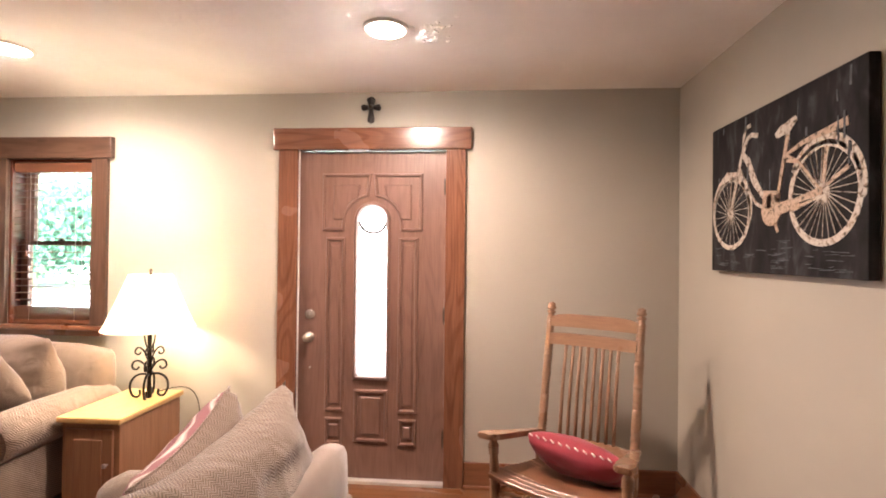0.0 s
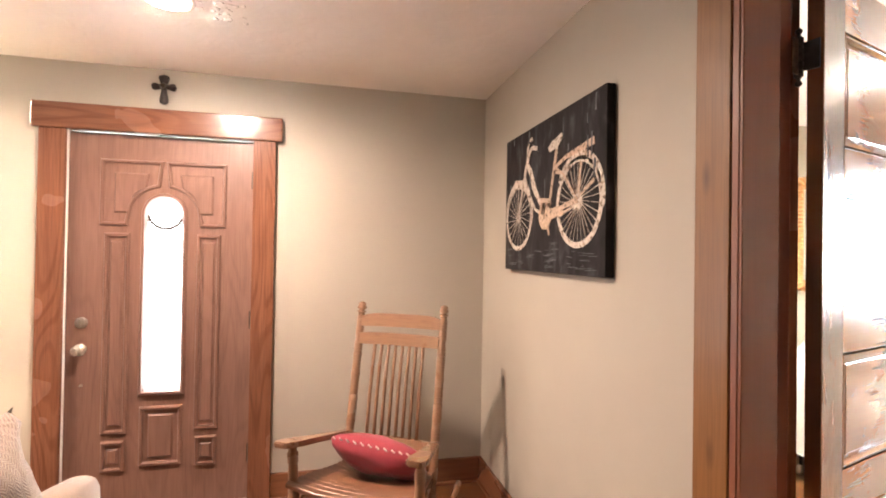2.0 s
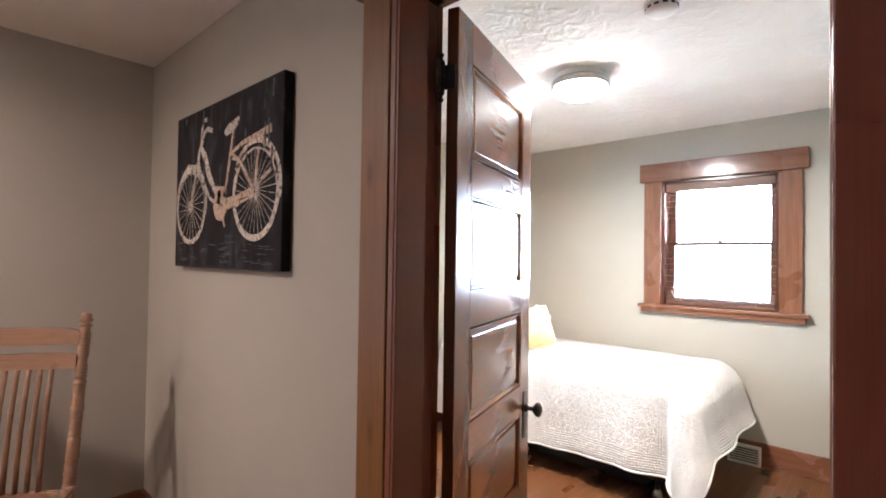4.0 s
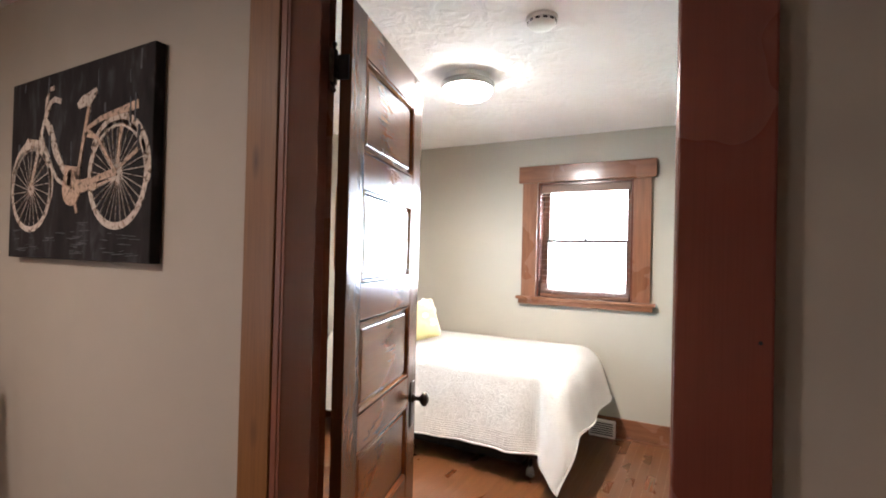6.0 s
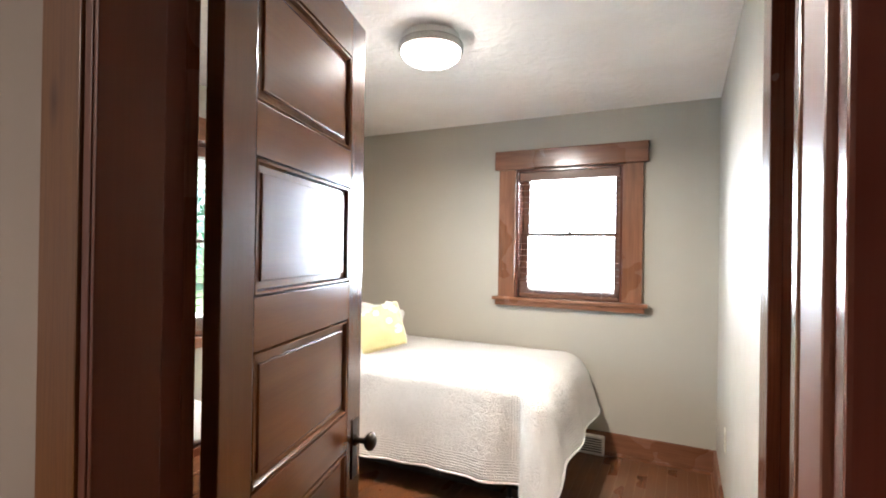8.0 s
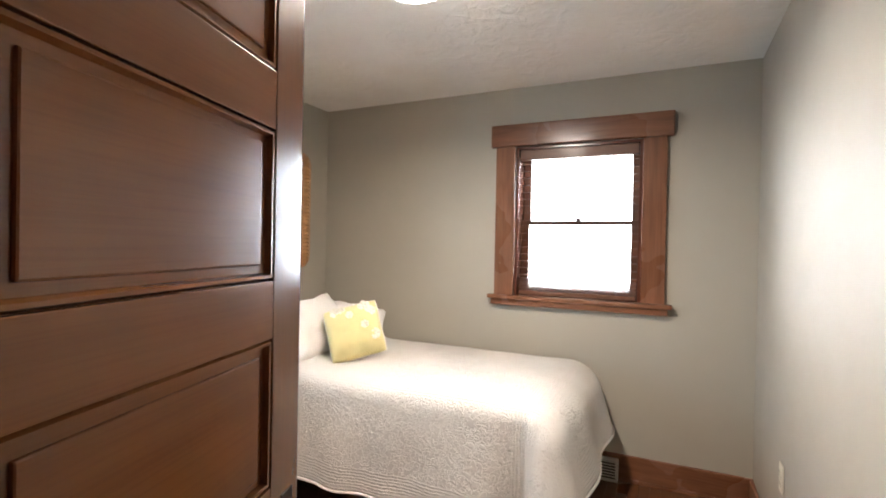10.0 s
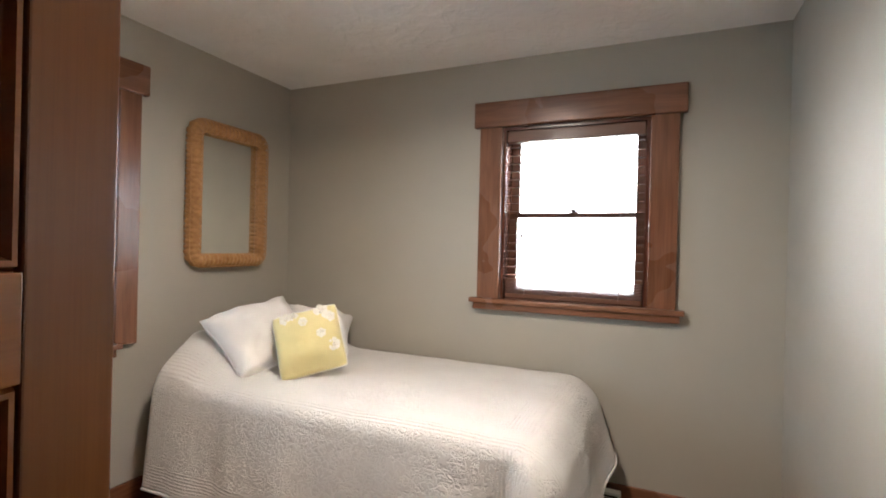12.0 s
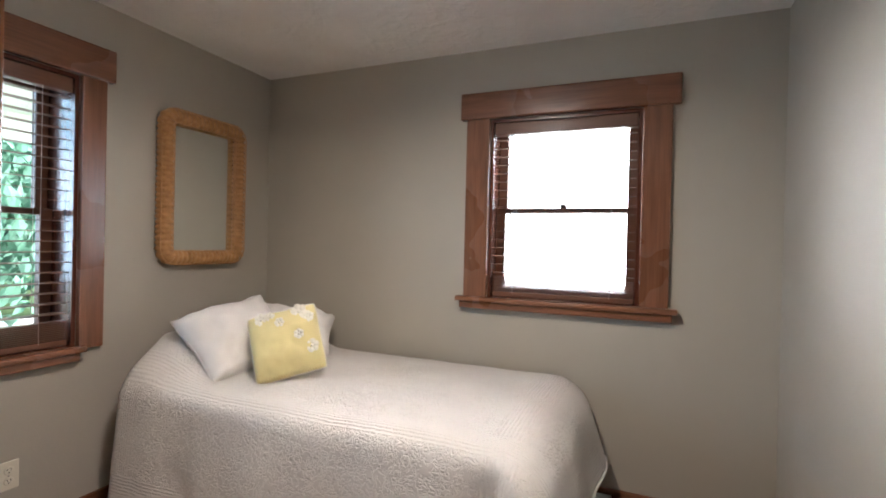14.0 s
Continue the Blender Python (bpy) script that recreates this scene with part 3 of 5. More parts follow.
# jamb linings of the two house doors
for a, b, x0 in ((-2.0, -1.98, -0.023), (-2.92, -2.90, 0.0)):
    trim("trim", boxed(x0, 0.13, a, b, 0, 2.135, bev=0.002), JAMB, "reddish brown glossy door jamb")
trim("trim", boxed(0.0, 0.13, -2.90, -2.0, 2.135, 2.155), SHADETRIM["y"], "glossy door head jamb in shade-darkened brown")
trim("trim", boxed(-0.021, 0.088, -2.010, -2.0, 0, 2.135, bev=0.003), JAMB, "door stop board")
trim("trim", boxed(0.008, 0.088, -2.90, -2.890, 0, 2.135, bev=0.004), JAMB, "door stop bead")
for a, b in ((-2.335, -2.325), (-1.395, -1.385)):
    trim("trim", boxed(a, b, 0.0, 0.16, 0, 2.07), VINYL, "white weatherstripped door jamb")
trim("trim", boxed(-2.325, -1.395, 0.0, 0.16, 2.065, 2.08), REDTRIM["x"], "front door head jamb")
trim("threshold", boxed(-2.325, -1.395, -0.03, 0.16, -0.012, 0.018, bev=0.005), plain("aluminium_sill", (0.62, 0.6, 0.57), 0.4, 0.6), "pale metal door threshold")


def baseboard(x0, x1, y0, y1, axis, shoe):
    """A board with a quarter-round shoe; shoe is the way into the room."""
    structure("baseboard", boxed(x0, x1, y0, y1, 0, 0.155, bev=0.006), TRIM[axis], "brown stained wooden baseboard", "baseboard")
    sx, sy = shoe
    if sy:
        ys = (y0 - 0.015, y0) if sy < 0 else (y1, y1 + 0.015)
        structure("baseboard", boxed(x0, x1, *ys, 0, 0.02, bev=0.006), TRIM[axis], "quarter-round shoe moulding", "baseboard")
    else:
        xs = (x0 - 0.015, x0) if sx < 0 else (x1, x1 + 0.015)
        structure("baseboard", boxed(*xs, y0, y1, 0, 0.02, bev=0.006), TRIM[axis], "quarter-round shoe moulding", "baseboard")


baseboard(-1.271, -0.018, -0.018, 0.0, "x", (0, -1))
baseboard(-6.0, -2.447, -0.018, 0.0, "x", (0, -1))
baseboard(-0.018, 0.0, -1.865, 0.0, "y", (-1, 0))
baseboard(-0.018, 0.0, -6.0, -3.03, "y", (-1, 0))
baseboard(3.132, 3.15, -3.0, -0.08, "y", (-1, 0))
baseboard(0.15, 3.132, -0.098, -0.08, "x", (0, -1))
baseboard(1.02, 3.132, -3.0, -2.982, "x", (0, 1))


# ---- windows ----
def window(m, w, z0, z1, depth, stool, label, pitch=0.0455):
    """A double-hung wooden window with its blind; local x along the wall, local -y into the room, the room face of the wall at y=0."""
    win = thing("window_1", m, label, "window", kind="structure")
    h = z1 - z0
    # reveal boards
    for name, b in (("jamb", (-w / 2, -w / 2 + 0.018, 0, depth, z0, z1)), ("jamb", (w / 2 - 0.018, w / 2, 0, depth, z0, z1)),
                    ("head_jamb", (-w / 2 + 0.018, w / 2 - 0.018, 0, depth, z1 - 0.018, z1)), ("sill", (-w / 2 + 0.018, w / 2 - 0.018, 0, depth, z0, z0 + 0.018))):
        part(name, boxed(*b), SHADETRIM["z" if name == "jamb" else "x"], win)
    if stool:
        part("stool", boxed(-w / 2 - stool[0], w / 2 + stool[0], -0.06, 0.0, z0 - 0.012, z0 + 0.016, bev=0.008), TRIM["x"], win)
        part("apron", boxed(-w / 2 - stool[1], w / 2 + stool[1], -0.042, 0.0, z0 - 0.05, z0 - 0.012, bev=0.006), TRIM["x"], win)
    mid = z0 + h * 0.5
    xi = w / 2 - 0.018

    def sash(name, a, b, y):
        s = part(name, boxed(-xi, -xi + 0.05, y, y + 0.035, a, b, bev=0.004), BLINDWOOD, win)
        part("stile", boxed(xi - 0.05, xi, y, y + 0.035, a, b, bev=0.004), BLINDWOOD, s)
        part("rail", boxed(-xi + 0.05, xi - 0.05, y, y + 0.035, a, a + (0.06 if name == "lower_sash" else 0.028), bev=0.004), BLINDWOOD, s)
        part("rail", boxed(-xi + 0.05, xi - 0.05, y, y + 0.035, b - (0.045 if name == "upper_sash" else 0.028), b, bev=0.004), BLINDWOOD, s)
        g = part("pane", boxed(-xi + 0.05, xi - 0.05, y + 0.015, y + 0.019, a + 0.028, b - 0.028), GLASS, s)
        g.visible_shadow = False

    sash("upper_sash", mid - 0.014, z1 - 0.018, depth - 0.05)
    sash("lower_sash", z0 + 0.018, mid + 0.014, depth - 0.09)
    lk = bmesh.new()
    lathe(lk, [(0.018, 0), (0.02, 0.006), (0.012, 0.012), (0.010, 0.02)], pose(0, depth - 0.075, mid + 0.014))
    box(lk, -0.03, 0.012, depth - 0.085, depth - 0.07, mid + 0.026, mid + 0.034, bev=0.003)
    part("sash_lock", lk, BRONZE, win, "small bronze sash lock")
    # wooden blind, let down, its slats level
    bl = part("headrail", boxed(-xi + 0.004, xi - 0.004, 0.008, 0.066, z1 - 0.085, z1 - 0.02, bev=0.006), BLINDWOOD, win, "wooden blind headrail with valance")
    sw = 0.05
    first = None
    z = z1 - 0.11
    bottom = z0 + 0.135
    while z > bottom:
        if first is None:
            first = part("slat", boxed(-xi + 0.008, xi - 0.008, -sw / 2, sw / 2, -0.0014, 0.0014), BLINDWOOD, bl)
            first.matrix_basis = pose(0, 0.038, z, 3)
        else:
            twin(first, pose(0, 0.038, z, 3))
        z -= pitch
    st = bmesh.new()
    for i in range(10):
        box(st, -xi + 0.008, xi - 0.008, 0.013, 0.063, z0 + 0.052 + i * 0.008, z0 + 0.0555 + i * 0.008)
    part("slat_stack", st, BLINDWOOD, bl)
    part("bottom_rail", boxed(-xi + 0.008, xi - 0.008, 0.013, 0.063, z0 + 0.02, z0 + 0.048, bev=0.005), BLINDWOOD, bl)
    for sx in (-xi + 0.12, xi - 0.12):
        cd = bmesh.new()
        for yy in (0.011, 0.065):
            tube(cd, [(sx, yy, z0 + 0.04), (sx, yy, z1 - 0.08)], 0.0011, 5)
        part("ladder_cord", cd, WIREWHITE, bl)
    wd = bmesh.new()
    tube(wd, [(-xi + 0.10, 0.004, z1 - 0.08), (-xi + 0.10, 0.004, z1 - 0.60)], 0.0035, 6)
    lathe(wd, [(0.004, 0), (0.007, 0.01), (0.007, 0.03), (0.003, 0.04)], pose(-xi + 0.10, 0.004, z1 - 0.64), 8)
    part("tilt_wand", wd, BLINDWOOD, bl)
    return win


window(pose(3.15, -2.0255, 0, 0, 0, -90), 0.775, 1.055, 2.042, 0.18, (0.17, 0.15), "brown wooden double-hung window with an open blind")
wn_ = window(pose(1.562, -0.08, 0), 0.804, 0.84, 2.068, 0.24, (0.02, 0.0), "brown wooden double-hung window with an open slatted blind")
wn_.name = "window_2"
wl_ = window(pose(-3.992, 0.0, 0), 0.596, 0.92, 2.02, 0.16, (0.10, 0.08), "dark stained double-hung window behind the sofa")
wl_.name = "window_3"


# ---- front door ----
def ring_arc(cx, cz, r, a0, a1, n=14):
    return [(cx + r * math.cos(radians(a0 + (a1 - a0) * i / n)), cz + r * math.sin(radians(a0 + (a1 - a0) * i / n))) for i in range(n + 1)]


def slab_xz(bm, pts, y0, y1):
    """A flat piece with the outline pts in x and z, between y0 and y1."""
    a = [bm.verts.new((x, y0, z)) for x, z in pts]
    b = [bm.verts.new((x, y1, z)) for x, z in pts]
    n = len(pts)
    bm.faces.new(a)
    bm.faces.new(b[::-1])
    for i in range(n):
        bm.faces.new((a[i], b[i], b[(i + 1) % n], a[(i + 1) % n]))
    return bm


def rim_xz(bm, pts, w, y0, y1):
    """A moulding along a closed outline, w wide inwards, ridge shaped."""
    n = len(pts)
    c = (sum(p[0] for p in pts) / n, sum(p[1] for p in pts) / n)
    rings = []
    for k, y in ((0.0, y1), (0.35, y0), (0.7, y0), (1.0, y1)):
        ring = []
        for i in range(n):
            p, a, b = Vector(pts[i]), Vector(pts[i - 1]), Vector(pts[(i + 1) % n])
            d1, d2 = (p - a).normalized(), (b - p).normalized()
            nn = Vector((-(d1.y + d2.y), d1.x + d2.x)).normalized()
            nn /= max(0.5, math.sqrt(max(0.01, (1 + d1.dot(d2)) / 2)))
            q = p + nn * w * k
            ring.append(bm.verts.new((q.x, y, q.y)))
        rings.append(ring)
    for a, b in zip(rings, rings[1:]):
        for i in range(n):
            bm.faces.new((a[i], a[(i + 1) % n], b[(i + 1) % n], b[i]))
    return bm


fd = thing("door_1", pose(-1.858, 0.0, 0.0), "closed brown oak-grained front door with an arched glass light", "door", kind="structure")
FY = 0.012
gl, gr, gb, gt = -0.084, 0.095, 0.66, 1.63     # glass light, its arch on top
fbm = bmesh.new()
box(fbm, -0.462, gl, FY, FY + 0.044, 0.02, 2.06)
box(fbm, gr, 0.462, FY, FY + 0.044, 0.02, 2.06)
box(fbm, gl, gr, FY, FY + 0.044, 0.02, gb)
gm, rad = (gl + gr) / 2, (gr - gl) / 2
arch = ring_arc(gm, gt, rad, 0, 180)
slab_xz(fbm, [(gr, 2.06)] + arch[:8] + [(gm, 2.06)], FY, FY + 0.044)
slab_xz(fbm, [(gm, 2.06)] + arch[7:] + [(gl, 2.06)], FY, FY + 0.044)
part("slab", fbm, OAKDOOR["z"], fd)
# the pane emits by itself, in place of daylight coming through the glass
pane = part("pane", slab_xz(bmesh.new(), [(gl, gb), (gr, gb)] + arch, FY + 0.02, FY + 0.026), glow("door_pane_daylight_glow", (0.95, 0.97, 1.0), 1.3), fd, "white frosted arched glass with daylight added as glow")
pane.visible_shadow = False
cam_b = bmesh.new()
for k in range(15):
    a = radians(188 + k * 11.7)
    cx, cz = gm + math.cos(a) * 0.088, 1.635 + math.sin(a) * 0.085
    for sp in (-0.5, 0.6):
        d = Vector((math.cos(a + sp + 1.57), 0, math.sin(a + sp + 1.57))) * 0.021
        tube(cam_b, [(cx, FY + 0.015, cz), (cx + d.x * 0.5, FY + 0.013, cz + d.z * 0.5), (cx + d.x, FY + 0.015, cz + d.z)], [0.003, 0.007, 0.001], 6)
tube(cam_b, [(gm + math.cos(radians(a)) * 0.088, FY + 0.016, 1.635 + math.sin(radians(a)) * 0.085) for a in range(184, 357, 8)], 0.005, 6)
part("leaded_wreath", cam_b, BRONZE, fd, "grey leaded wreath in the glass")
rb = bmesh.new()
rim_xz(rb, [(gl - 0.03, gb - 0.03), (gr + 0.03, gb - 0.03)] + ring_arc(gm, gt, rad + 0.03, 0, 180), 0.032, FY - 0.020, FY + 0.002)
part("glass_frame", rb, OAKDOOR["z"], fd)


def raised(name, pts, w=0.026):
    p = part(name, rim_xz(bmesh.new(), pts, w, FY - 0.013, FY + 0.002), OAKDOOR["z"], fd)
    n = len(pts)
    c = Vector((sum(q[0] for q in pts) / n, sum(q[1] for q in pts) / n))
    small = []
    for q in pts:
        d = Vector(q) - c
        small.append((c.x + d.x - math.copysign(min(abs(d.x) * 0.5, 0.046), d.x), c.y + d.y - math.copysign(min(abs(d.y) * 0.5, 0.046), d.y)))
    slab_bm = bmesh.new()
    slab_xz(slab_bm, small, FY - 0.010, FY + 0.002)
    bmesh.ops.bevel(slab_bm, geom=[e for e in slab_bm.edges if all(v.co.y < FY - 0.009 for v in e.verts)], offset=0.009, segments=1, affect="EDGES")
    part("raised_field", slab_bm, OAKDOOR["z"], p)


def rect(x0, x1, z0, z1):
    return [(x0, z0), (x1, z0), (x1, z1), (x0, z1)]


for s in (-1, 1):
    fx = lambda a, b: tuple(sorted((s * a + 0.003, s * b + 0.003)))
    raised("panel", rect(*fx(0.165, 0.295), 0.43, 1.525))
    raised("panel", rect(*fx(0.175, 0.290), 0.228, 0.395), 0.022)
    q = ring_arc(0.0, 1.60, 0.20, 22, 78, 8)
    shape = [(0.295, 1.585), (0.295, 1.905), (0.03, 1.905)] + [(x, z) for x, z in reversed(q)] + [(0.2, 1.585)]
    shape = [(x, min(z, 1.9)) for x, z in shape]
    pts = [(s * x + 0.003, z) for x, z in shape]
    raised("arched_panel", pts[::-1] if s > 0 else pts, 0.024)
raised("panel", rect(-0.105, 0.115, 0.244, 0.575))
kb = bmesh.new()
lathe(kb, [(0.032, 0), (0.032, 0.006), (0.02, 0.012), (0.012, 0.02), (0.012, 0.032), (0.022, 0.04), (0.025, 0.052), (0.02, 0.062), (0.008, 0.066)], pose(-0.392, FY, 0.893, 90))
part("door_knob", kb, NICKEL, fd, "satin nickel door knob")
kb = bmesh.new()
lathe(kb, [(0.03, 0), (0.03, 0.008), (0.022, 0.014), (0.0, 0.015)], pose(-0.388, FY, 1.037, 90))
box(kb, -0.394, -0.382, FY - 0.03, FY - 0.012, 1.018, 1.056, bev=0.003)
part("deadbolt", kb, NICKEL, fd, "satin nickel deadbolt turn")
kb = lathe(bmesh.new(), [(0.008, 0), (0.008, 0.003), (0.004, 0.005)], pose(-0.385, FY, 0.70, 90), 10)
part("screw_cap", kb, NICKEL, fd)
for hz in (0.28, 1.04, 1.84):
    hb = bmesh.new()
    lathe(hb, [(0.006, 0), (0.006, 0.1)], pose(0.466, 0.0, hz - 0.05), 8)
    box(hb, 0.452, 0.466, FY - 0.003, FY, hz - 0.05, hz + 0.05)
    part("hinge", hb, BRONZE, fd)

# ---- bedroom door, standing open ----
LW, LH, LT = 0.732, 2.122, 0.036
bd = thing("door_2", pose(0.15, -2.022, 0.008, 0, 0, 15.8), "dark glossy five-panel wooden door standing open", "door", kind="structure")
# local x runs along the leaf, its seen face at local y = -LT
ST = 0.112
rails = [(0.0, 0.110)]
fields = []
z = 0.110
for i in range(5):
    fields.append((z, z + 0.288))
    z += 0.288
    rails.append((z, z + (0.111 if i < 4 else LH - z)))
    z += 0.111
for a, b in ((0.004, ST), (LW - ST, LW)):
    part("stile", boxed(a, b, -LT, 0, 0, LH, bev=0.003), LEAF["z"], bd)
for a, b in rails:
    part("rail", boxed(ST, LW - ST, -LT + 0.0005, -0.0005, a, b, bev=0.002), LEAF["x"], bd)
for a, b in fields:
    p = part("panel", boxed(ST - 0.004, LW - ST + 0.004, -LT / 2 - 0.006, -LT / 2 + 0.006, a - 0.004, b + 0.004), LEAF["x"], bd)
    for yy, sg in ((-LT, 1), (0, -1)):
        q = bmesh.new()
        rim_xz(q, rect(ST, LW - ST, a, b), 0.016, yy + sg * 0.001, yy + sg * 0.013)
        part("moulding", q, LEAF["x"], p)
        y2 = -LT / 2 - sg * 0.006
        q = boxed(ST + 0.034, LW - ST - 0.034, min(y2 + sg * 0.005, y2 - sg * 0.005), max(y2 + sg * 0.005, y2 - sg * 0.005), a + 0.03, b - 0.03, bev=0.0035)
        part("raised_field", q, LEAF["x"], p)
pl = bmesh.new()
box(pl, LW - 0.075, LW - 0.03, -LT - 0.004, -LT, 0.69, 0.875, bev=0.002)
lathe(pl, [(0.004, 0), (0.004, 0.002)], pose(LW - 0.052, -LT - 0.004, 0.72, 90), 8)
plate = part("lock_plate", pl, BRONZE, bd, "aged bronze lock plate")
kb = lathe(bmesh.new(), [(0.019, 0), (0.018, 0.006), (0.009, 0.012), (0.009, 0.03), (0.022, 0.038), (0.029, 0.048), (0.028, 0.058), (0.016, 0.066), (0.004, 0.068)], pose(LW - 0.052, -LT - 0.004, 0.805, 90))
part("door_knob", kb, BRONZE, plate, "dark bronze round door knob")
kb = lathe(bmesh.new(), [(0.019, 0), (0.009, 0.012), (0.009, 0.03), (0.022, 0.038), (0.029, 0.048), (0.016, 0.066), (0.004, 0.068)], pose(LW - 0.052, 0, 0.805, -90))
part("door_knob", kb, BRONZE, bd)
for hz in (0.25, 1.92):
    hb = bmesh.new()
    hp = pose(-0.008, 0.012, hz)
    prof = [(0.003, -0.072), (0.008, -0.067), (0.008, -0.062), (0.004, -0.056)]
    for k in range(5):
        c0 = -0.04 + k * 0.02
        prof += [(0.0065, c0 - 0.0095), (0.0105, c0 - 0.0075), (0.0105, c0 + 0.0075), (0.0065, c0 + 0.0095)]
    prof += [(0.004, 0.056), (0.008, 0.062), (0.008, 0.067), (0.003, 0.072)]
    lathe(hb, prof, hp, 12)
    box(hb, -0.006, -0.0022, -0.032, 0.006, hz - 0.035, hz + 0.035)
    hinge = part("hinge", hb, IRON, bd, "dark iron ball-tipped hinge knuckle")
    pm = bmesh.new()
    box(pm, -0.040, -0.012, 0.0085, 0.0115, hz - 0.045, hz + 0.045, bev=0.001)
    part("hinge_plate", pm, WORN, hinge, "worn bronze hinge plate")

nh = lathe(bmesh.new(), [(0.003, -0.004), (0.003, 0.001), (0.0015, 0.0015)], pose(-0.028, -3.012, 1.29, 0, -90, 0), 10)
tagged(part("nail_plug", nh, SHADOWGAP, None), "small dark nail plug in the door casing", "nail")

# ---- closet door ----
cd_ = thing("door_3", pose(0.585, -3.0, 0.0), "closed glossy brown closet door with panels", "door", kind="structure")
for a, b in ((-0.312, -0.20), (0.20, 0.312)):
    part("stile", boxed(a, b, -0.075, -0.04, 0.008, 2.096, bev=0.003), LEAF["z"], cd_)
zz = 0.008
for i in range(6):
    hgt = 0.16 if i == 0 else 0.1
    part("rail", boxed(-0.2, 0.2, -0.0745, -0.0405, zz, zz + hgt, bev=0.002), LEAF["x"], cd_)
    if i < 5:
        p = part("panel", boxed(-0.204, 0.204, -0.063, -0.05, zz + hgt - 0.004, zz + hgt + 0.29), LEAF["x"], cd_)
        part("moulding", rim_xz(bmesh.new(), [(x, z) for x, z in rect(-0.2, 0.2, zz + hgt, zz + hgt + 0.2856)], 0.016, -0.041, -0.051), LEAF["x"], p)
    zz += hgt + 0.2856
kb = lathe(bmesh.new(), [(0.019, 0), (0.009, 0.012), (0.009, 0.03), (0.022, 0.038), (0.029, 0.048), (0.016, 0.066), (0.004, 0.068)], pose(-0.26, -0.04, 0.88, -90))
part("door_knob", kb, BRONZE, cd_)


# ---- lamps and ceiling fittings ----
for lx, ly in ((-1.61, -0.85), (-3.53, -0.74)):
    t = thing("recessed_light", pose(lx, ly, H), "lit round recessed ceiling light with white trim", "ceiling light", "recessed lights")
    part("trim_ring", lathe(bmesh.new(), [(0.078, -0.004), (0.082, -0.010), (0.098, -0.010), (0.104, -0.003), (0.104, 0.0)], None, 32), WHITE, t)
    part("lens", lathe(bmesh.new(), [(0.0775, -0.006), (0.06, -0.018), (0.03, -0.026), (0.01, -0.028)], None, 32), LAMPGLOW, t, "glowing warm lens")
t = thing("flush_light", pose(1.59, -1.71, H), "lit flush ceiling light with a nickel rim", "ceiling light")
part("pan", lathe(bmesh.new(), [(0.135, 0), (0.135, -0.010), (0.134, -0.024), (0.132, -0.046)], None, 48), WHITE, t, "white ceiling pan")
part("rim", lathe(bmesh.new(), [(0.134, -0.034), (0.150, -0.036), (0.154, -0.042), (0.154, -0.066), (0.149, -0.072), (0.140, -0.072)], None, 48), NICKEL, t, "brushed nickel rim")
part("diffuser", lathe(bmesh.new(), [(0.141, -0.070), (0.139, -0.086), (0.128, -0.104), (0.106, -0.117), (0.07, -0.125), (0.03, -0.128), (0.005, -0.129)], None, 48), FLUSHGLOW, t, "glowing frosted glass bowl")
t = thing("smoke_detector", pose(1.10, -2.30, H), "round white smoke detector on the ceiling", "smoke detector")
part("base", lathe(bmesh.new(), [(0.066, 0), (0.068, -0.012), (0.064, -0.016)], None, 28), WHITE, t)
cover = part("cover", lathe(bmesh.new(), [(0.06, -0.016), (0.06, -0.03), (0.05, -0.042), (0.02, -0.046), (0.004, -0.046)], None, 28), WHITE, t)
for k in range(12):
    q = boxed(0.0595, 0.0612, -0.009, 0.009, -0.028, -0.019)
    q.transform(Matrix.Rotation(k * math.tau / 12, 4, "Z"))
    part("slot", q, SHADOWGAP, cover)


def outlet(m, label):
    o = thing("wall_outlet", m, label, "outlet")
    part("plate", boxed(-0.036, 0.036, -0.006, 0, -0.058, 0.058, bev=0.004), IVORY, o)
    for dz in (-0.021, 0.021):
        s = part("socket", lathe(bmesh.new(), [(0.017, 0.0055), (0.017, 0.008), (0.0155, 0.009)], pose(0, 0, dz, 90), 20), IVORY, o)
        for dx in (-0.006, 0.006):
            part("slot", boxed(dx - 0.0012, dx + 0.0012, -0.0096, -0.0088, dz + 0.001, dz + 0.009), SHADOWGAP, s)
        part("ground_hole", lathe(bmesh.new(), [(0.0026, 0.0088), (0.0026, 0.0096)], pose(0, 0, dz - 0.007, 90), 8), SHADOWGAP, s)
    part("screw", lathe(bmesh.new(), [(0.003, 0.006), (0.002, 0.0075)], pose(0, 0, 0, 90), 8), NICKEL, o)


outlet(pose(1.722, -0.08, 0.37), "ivory duplex outlet low on the wall")
outlet(pose(2.42, -3.0, 0.47, 0, 0, 180), "ivory duplex outlet low on the wall")
t = thing("wall_register", pose(3.132, -2.215, 0.0, 0, 0, -90), "white slotted heating register at the baseboard", "register")
part("frame", boxed(-0.10, 0.10, -0.05, -0.002, 0.0, 0.13, bev=0.006), WHITE, t)
for k in range(6):
    part("slot", boxed(-0.085, 0.085, -0.0515, -0.0495, 0.022 + k * 0.017, 0.03 + k * 0.017), SHADOWGAP, t)

